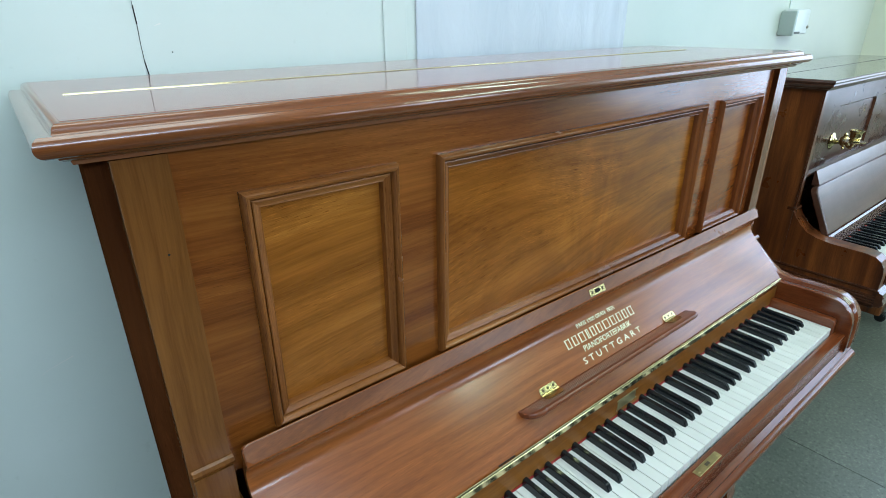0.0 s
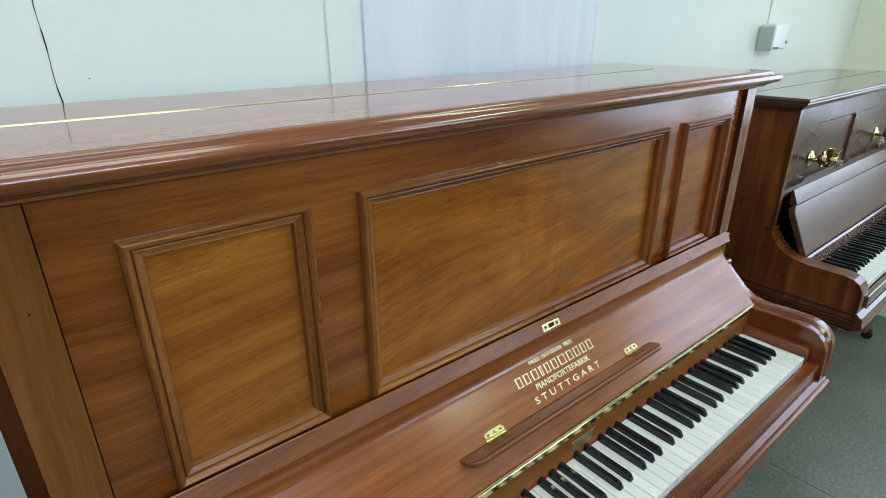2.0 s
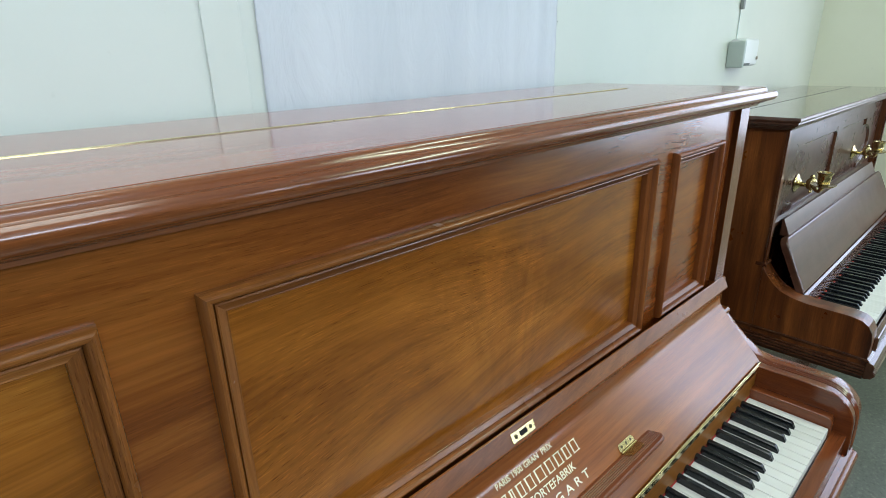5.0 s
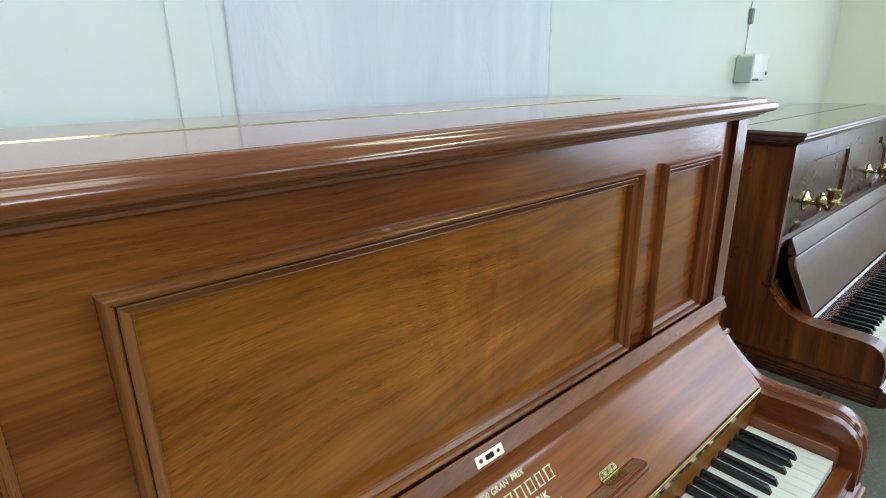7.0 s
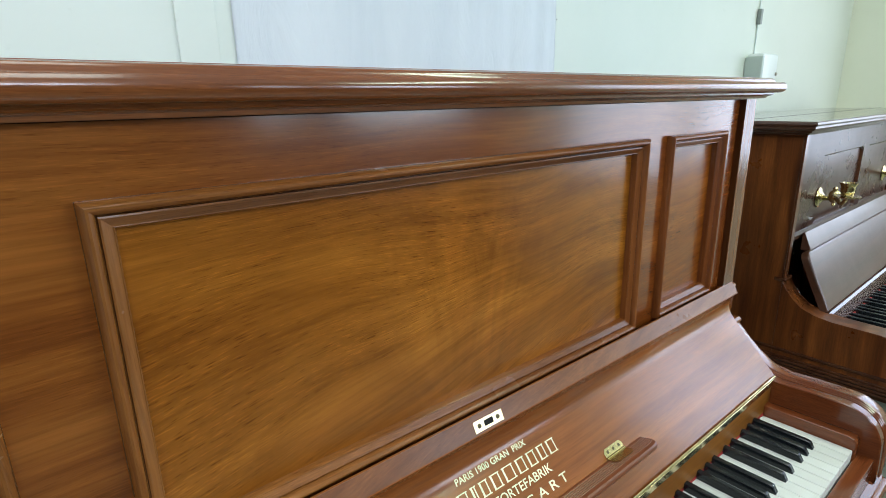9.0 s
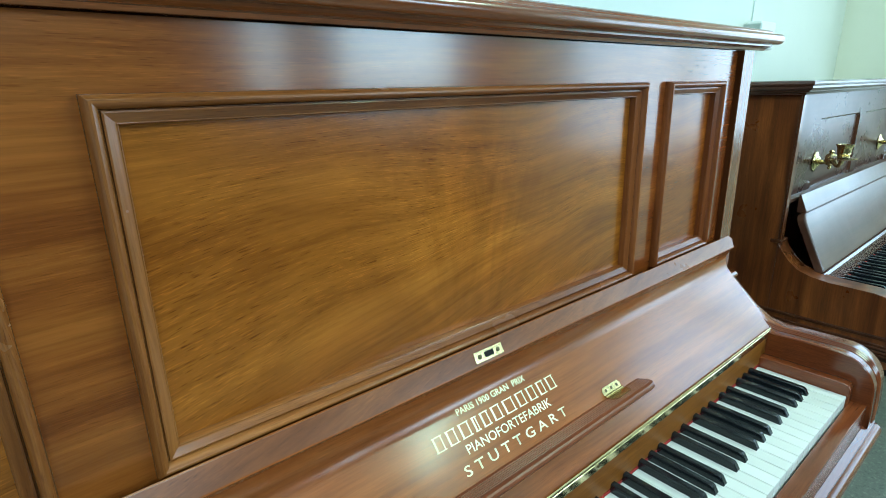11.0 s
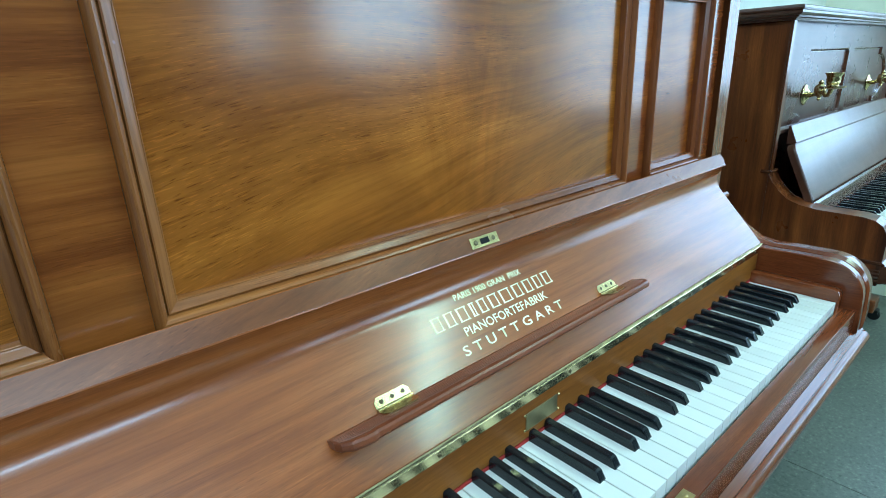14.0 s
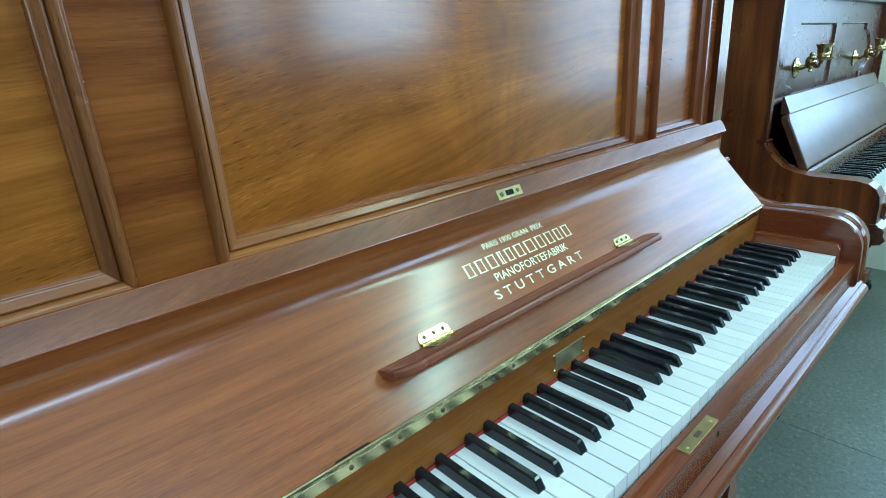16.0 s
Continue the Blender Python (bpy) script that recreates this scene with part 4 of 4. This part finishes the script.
e2 = [(0.012, 1.2362), (0.014, 1.241), (0.020, 1.2425), (0.0215, 1.2465), (0.026, 1.248), (0.029, 1.252), (0.029, 1.257), (0.032, 1.258), (0.0335, 1.262), (0.0325, 1.2665), (0.030, 1.2685)]
bm = bmesh.new()
rows = []
for f in (lambda o, z: (-o, 0.365, z), lambda o, z: (-o, 0.024 - o, z), lambda o, z: (W2 + o, 0.024 - o, z), lambda o, z: (W2 + o, 0.365, z)):
    rows.append([bm.verts.new(f(o, z)) for o, z in e2])
for r, s in zip(rows, rows[1:]):
    for i in range(len(e2) - 1):
        bm.faces.new((r[i], s[i], s[i + 1], r[i + 1]))
bm.faces.new([r[-1] for r in rows])
bm.faces.new([r[0] for r in rows][::-1])
bm.faces.new(rows[0] + rows[3][::-1])
lid2 = part("lid", bm, DARKGLOSS, second, "dark moulded lid with a reeded edge", 20)
part("lid_top", box(-0.0285, W2 + 0.0285, -0.0045, 0.364, 1.2684, 1.2688), DARKLID, lid2, "dark glossy top of the lid")
part("lid_seam", box(-0.03, W2 + 0.03, 0.169, 0.171, 1.2686, 1.2692), HOLE, second)
face = part("front_panel", box(0.0185, W2 - 0.0185, 0.05, 0.07, 0.90, 1.236, 0.001), DARKPANEL, second, "dark glossy upper panel with two sunk shaped fields")
SINK = [(0.0, 0.042), (0.0008, 0.0423), (0.0024, 0.0440), (0.0036, 0.0472), (0.0050, 0.0488), (0.0076, 0.0490), (0.0080, 0.0502)]


def recess(x0, x1, z0, z1, flip):
    """Outline of a sunk field: rounded corners on one side, a round ear with stepped corners on the other."""
    o = [(x0 + 0.015 - 0.015 * math.cos(radians(a)), z1 - 0.015 + 0.015 * math.sin(radians(a))) for a in (0, 30, 60, 90)]
    ex, mz = x1 - 0.112, (z0 + z1) / 2
    h = (z1 - z0) / 2 - 0.022
    o += [(ex, z1), (ex, z1 - 0.022)] + [(ex + 0.112 * math.sin(radians(a)), mz + h * math.cos(radians(a))) for a in range(18, 168, 12)] + [(ex, z0 + 0.022), (ex, z0)]
    o += [(x0 + 0.015 - 0.015 * math.sin(radians(a)), z0 + 0.015 - 0.015 * math.cos(radians(a))) for a in (0, 30, 60, 90)]
    return [(x0 + x1 - x, z) for x, z in o][::-1] if flip else o


def sunk_edge(o):
    """Moulded edge that leads from the plate down to the sunk field."""
    bm = bmesh.new()
    rows, n = [], len(o)
    for i, (x, z) in enumerate(o):
        a, b = Vector(o[i - 1]), Vector(o[(i + 1) % n])
        q = Vector((x, z))
        d0, d1 = (q - a).normalized(), (b - q).normalized()
        nn = Vector((d0.y + d1.y, -d0.x - d1.x))
        nn = nn / max(nn.length_squared / 2, 0.6)
        rows.append([bm.verts.new((x + nn.x * d, y, z + nn.y * d)) for d, y in SINK])
    for r, q in zip(rows, rows[1:] + rows[:1]):
        for k in range(len(SINK) - 1):
            bm.faces.new((r[k], r[k + 1], q[k + 1], q[k]))
    part("sunk_moulding", bm, DARKWOOD, face, "dark moulded edge of a sunk field", 40)


bm = bmesh.new()
loops = [[(0.0185, 0.956), (W2 - 0.0185, 0.956), (W2 - 0.0185, 1.2358), (0.0185, 1.2358)], recess(0.138, 0.638, 0.966, 1.168, True), recess(0.692, 1.194, 0.966, 1.168, False)]
edges = []
for o in loops:
    vs = [bm.verts.new((x, 0.042, z)) for x, z in o]
    edges += [bm.edges.new((p, q)) for p, q in zip(vs, vs[1:] + vs[:1])]
bmesh.ops.triangle_fill(bm, use_beauty=True, use_dissolve=False, edges=edges)
rim = [e for e in bm.edges if e in set(edges[:4])]
ext = bmesh.ops.extrude_edge_only(bm, edges=rim)
for v in ext["geom"]:
    if isinstance(v, bmesh.types.BMVert):
        v.co.y = 0.0498
part("panel_plate", bm, DARKPANEL, face, "glossy plate round two sunk fields")
for o in loops[1:]:
    sunk_edge(o)
part("panel_foot", prism_x([(0.05, 0.955), (0.036, 0.955), (0.03, 0.96), (0.032, 0.967), (0.04, 0.972), (0.05, 0.973)], 0.06, W2 - 0.06, None, 0.001), DARKGLOSS, second)
FU, FV = Vector((0, 0.067, 0.141)).normalized(), Vector((0, -0.141, 0.067)).normalized()


def fall_plate(x0, x1, length, thick, r):
    """Sloping board with two round upper corners and eased edges."""
    def outline(e):
        o = [(x1 - e, e), (x1 - e, length - r)]
        o += [(x1 - r + (r - e) * math.cos(radians(q)), length - r + (r - e) * math.sin(radians(q))) for q in range(15, 91, 15)]
        o += [(x0 + r - (r - e) * math.sin(radians(q)), length - r + (r - e) * math.cos(radians(q))) for q in range(0, 91, 15)]
        return o + [(x0 + e, e)]
    bm = bmesh.new()
    rings = []
    for e, d in ((0.0, -thick), (0.0, -0.0045), (0.0012, -0.0014), (0.0042, 0.0)):
        rings.append([bm.verts.new(Vector((x, -0.077, 0.796)) + FU * s + FV * d) for x, s in outline(e)])
    for q, r2 in zip(rings, rings[1:]):
        for i in range(len(q)):
            k = (i + 1) % len(q)
            bm.faces.new((q[i], q[k], r2[k], r2[i]))
    bm.faces.new(rings[-1])
    bm.faces.new(rings[0][::-1])
    return bm


fall2 = part("fallboard", fall_plate(0.05, W2 - 0.05, 0.1575, 0.019, 0.026), DARKGLOSS, second, "open dark keyboard lid with round corners")
lip2 = [(-0.0045, 0.930), (0.0150, 0.9745), (0.0165, 0.9780), (0.019, 0.9785), (0.0215, 0.977), (0.0215, 0.930)]
part("fallboard_lip", prism_x(lip2, 0.100, W2 - 0.100, None, 0.002), DARKGLOSS, fall2)
part("key_strip", prism_x([(-0.078, 0.792), (-0.084, 0.788), (-0.094, 0.752), (-0.07, 0.752), (-0.062, 0.792)], 0.05, W2 - 0.05), DARKWOOD, second)
part("felt_strip", box(0.07, W2 - 0.07, -0.097, -0.08, 0.744, 0.7515), FELT, second)
part("key_bed", box(0.004, W2 - 0.004, -0.2485, 0.05, 0.62, 0.688, 0.003), DARKWOOD, second)
part("key_slip", box(0.04, W2 - 0.04, -0.258, -0.24, 0.69, 0.728, 0.004), DARKWOOD, second)
part("front_rail", prism_x([(-0.25, 0.632), (-0.25, 0.676), (-0.256, 0.68), (-0.266, 0.676), (-0.27, 0.668), (-0.266, 0.66), (-0.272, 0.654), (-0.274, 0.646), (-0.268, 0.638), (-0.255, 0.632)], -0.012, W2 + 0.012, None, 0.002), DARKWOOD, second)
arm_out = [(0.0215, 0.66), (0.0215, 0.866), (0.010, 0.845), (-0.008, 0.822), (-0.03, 0.804), (-0.06, 0.793), (-0.10, 0.788), (-0.15, 0.787), (-0.195, 0.786)] + [(-0.22, 0.781), (-0.236, 0.770), (-0.246, 0.752), (-0.249, 0.73), (-0.249, 0.66)]
for x0, x1 in ((-0.0012, 0.058), (W2 - 0.058, W2 + 0.0012)):
    part("cheek", prism_x(arm_out, x0, x1, None, 0.001), DARKSIDE, second, "hollowed dark keyboard end")
    part("side_bead", prism_x([(0.355, 0.676), (-0.25, 0.676), (-0.256, 0.68), (-0.25, 0.684), (0.355, 0.684)], x0 - 0.004, x1 + 0.004, None, 0.001), DARKWOOD, second)
    part("side_moulding", box(x0 - 0.004, x1 + 0.004, -0.262, 0.355, 0.632, 0.664, 0.002), DARKWOOD, second)
    for k in range(3):
        part("side_reed", box(x0 - 0.0095, x1 + 0.0095, -0.268, 0.354, 0.634 + k * 0.0085, 0.6412 + k * 0.0085, 0.003), DARKWOOD, second)
    part("cap_moulding", prism_x([(0.04, 0.866), (0.016, 0.866), (0.013, 0.870), (0.016, 0.874), (0.04, 0.874)], x0 - 0.004, x1 - 0.014, None, 0.001), DARKWOOD, second)
    lx = x0 + 0.035
    part("toe_block", box(lx - 0.045, lx + 0.045, -0.09, 0.03, 0.05, 0.11, 0.006), DARKSIDE, second)
    cs = lathe([(0.018, -0.011), (0.024, -0.007), (0.024, 0.007), (0.018, 0.011)], (lx + 0.02, -0.085, 0.024), 16, None, Matrix.Rotation(radians(90), 4, "Y"))
    box(lx, lx + 0.04, -0.10, -0.065, 0.034, 0.05, bm=cs)
    part("castor", cs, IRON, second)
part("lower_panel", box(0.041, W2 - 0.041, 0.048, 0.068, 0.12, 0.62), DARKWOOD, second)
part("plinth", box(-0.003, W2 + 0.003, 0.019, 0.3, 0.03, 0.12, 0.003), DARKWOOD, second)
K2 = 0.0235
n2 = int((W2 - 0.14 - 0.06) / K2)
KX2 = (W2 - n2 * K2) / 2
wk2 = box(g, K2 - g, -0.235, -0.09, 0.722, 0.744, 0.0007, 1)
wm2 = part("white_key", wk2, IVORY, second)
wm2.location.x = KX2
for i in range(1, n2):
    o = new("white_key", wm2.data)
    o.parent, o.location.x = second, KX2 + i * K2
for i in range(n2 - 1):
    n = "ABCDEFG"[i % 7]
    if n in shift:
        o = new("black_key", bmesh_key)
        o.parent, o.location = second, (KX2 + (i + 1) * K2 + shift[n], 0.029, 0)

# candle sconces
def sconce(x, z):
    s = thing("candle_sconce", (PX + x, 0.05, z), "polished brass swinging candle sconce on the piano", "sconce", "sconces on the dark piano")
    part("back_plate", lathe([(0.0265, 0.0), (0.029, 0.002), (0.0265, 0.005), (0.018, 0.0065), (0.014, 0.010), (0.009, 0.014), (0.0, 0.016)], (0, 0, 0), 24, None, FRONT), BRASS, s, "", 50)
    part("arm", tube([(0, -0.010, 0), (-0.014, -0.024, 0.002), (-0.026, -0.033, 0.004), (-0.04, -0.04, 0.008), (-0.055, -0.05, 0.014)], [0.008, 0.007, 0.0055, 0.008, 0.006], 12), BRASS, s, "", 50)
    part("knuckle", lathe([(0.002, -0.030), (0.005, -0.026), (0.003, -0.021), (0.010, -0.017), (0.0135, -0.008), (0.014, 0.004), (0.011, 0.010), (0.005, 0.014), (0.007, 0.018), (0.003, 0.023)], (-0.066, -0.054, 0.020), 16), BRASS, s, "turned brass swivel joint", 50)
    part("swan_neck", tube([(-0.070, -0.057, 0.014), (-0.084, -0.068, 0.012), (-0.094, -0.075, 0.006), (-0.106, -0.083, 0.006), (-0.115, -0.090, 0.016), (-0.116, -0.092, 0.026)], [0.006, 0.0065, 0.0055, 0.0045, 0.0055, 0.006], 10), BRASS, s, "", 50)
    part("drip_pan", lathe([(0.006, 0.0), (0.022, 0.002), (0.031, 0.006), (0.0315, 0.008), (0.014, 0.0065), (0.0, 0.0065)], (-0.117, -0.093, 0.022), 24), BRASS, s, "", 50)
    part("cup", lathe([(0.010, 0.0), (0.0145, 0.003), (0.0135, 0.009), (0.0160, 0.012), (0.0150, 0.016), (0.0165, 0.019), (0.0155, 0.024), (0.0175, 0.030), (0.0205, 0.034), (0.0205, 0.036), (0.0165, 0.036), (0.014, 0.02), (0.0, 0.018)], (-0.117, -0.093, 0.028), 22), BRASS, s, "", 50)


sconce(0.285, 1.045)
sconce(0.992, 1.045)
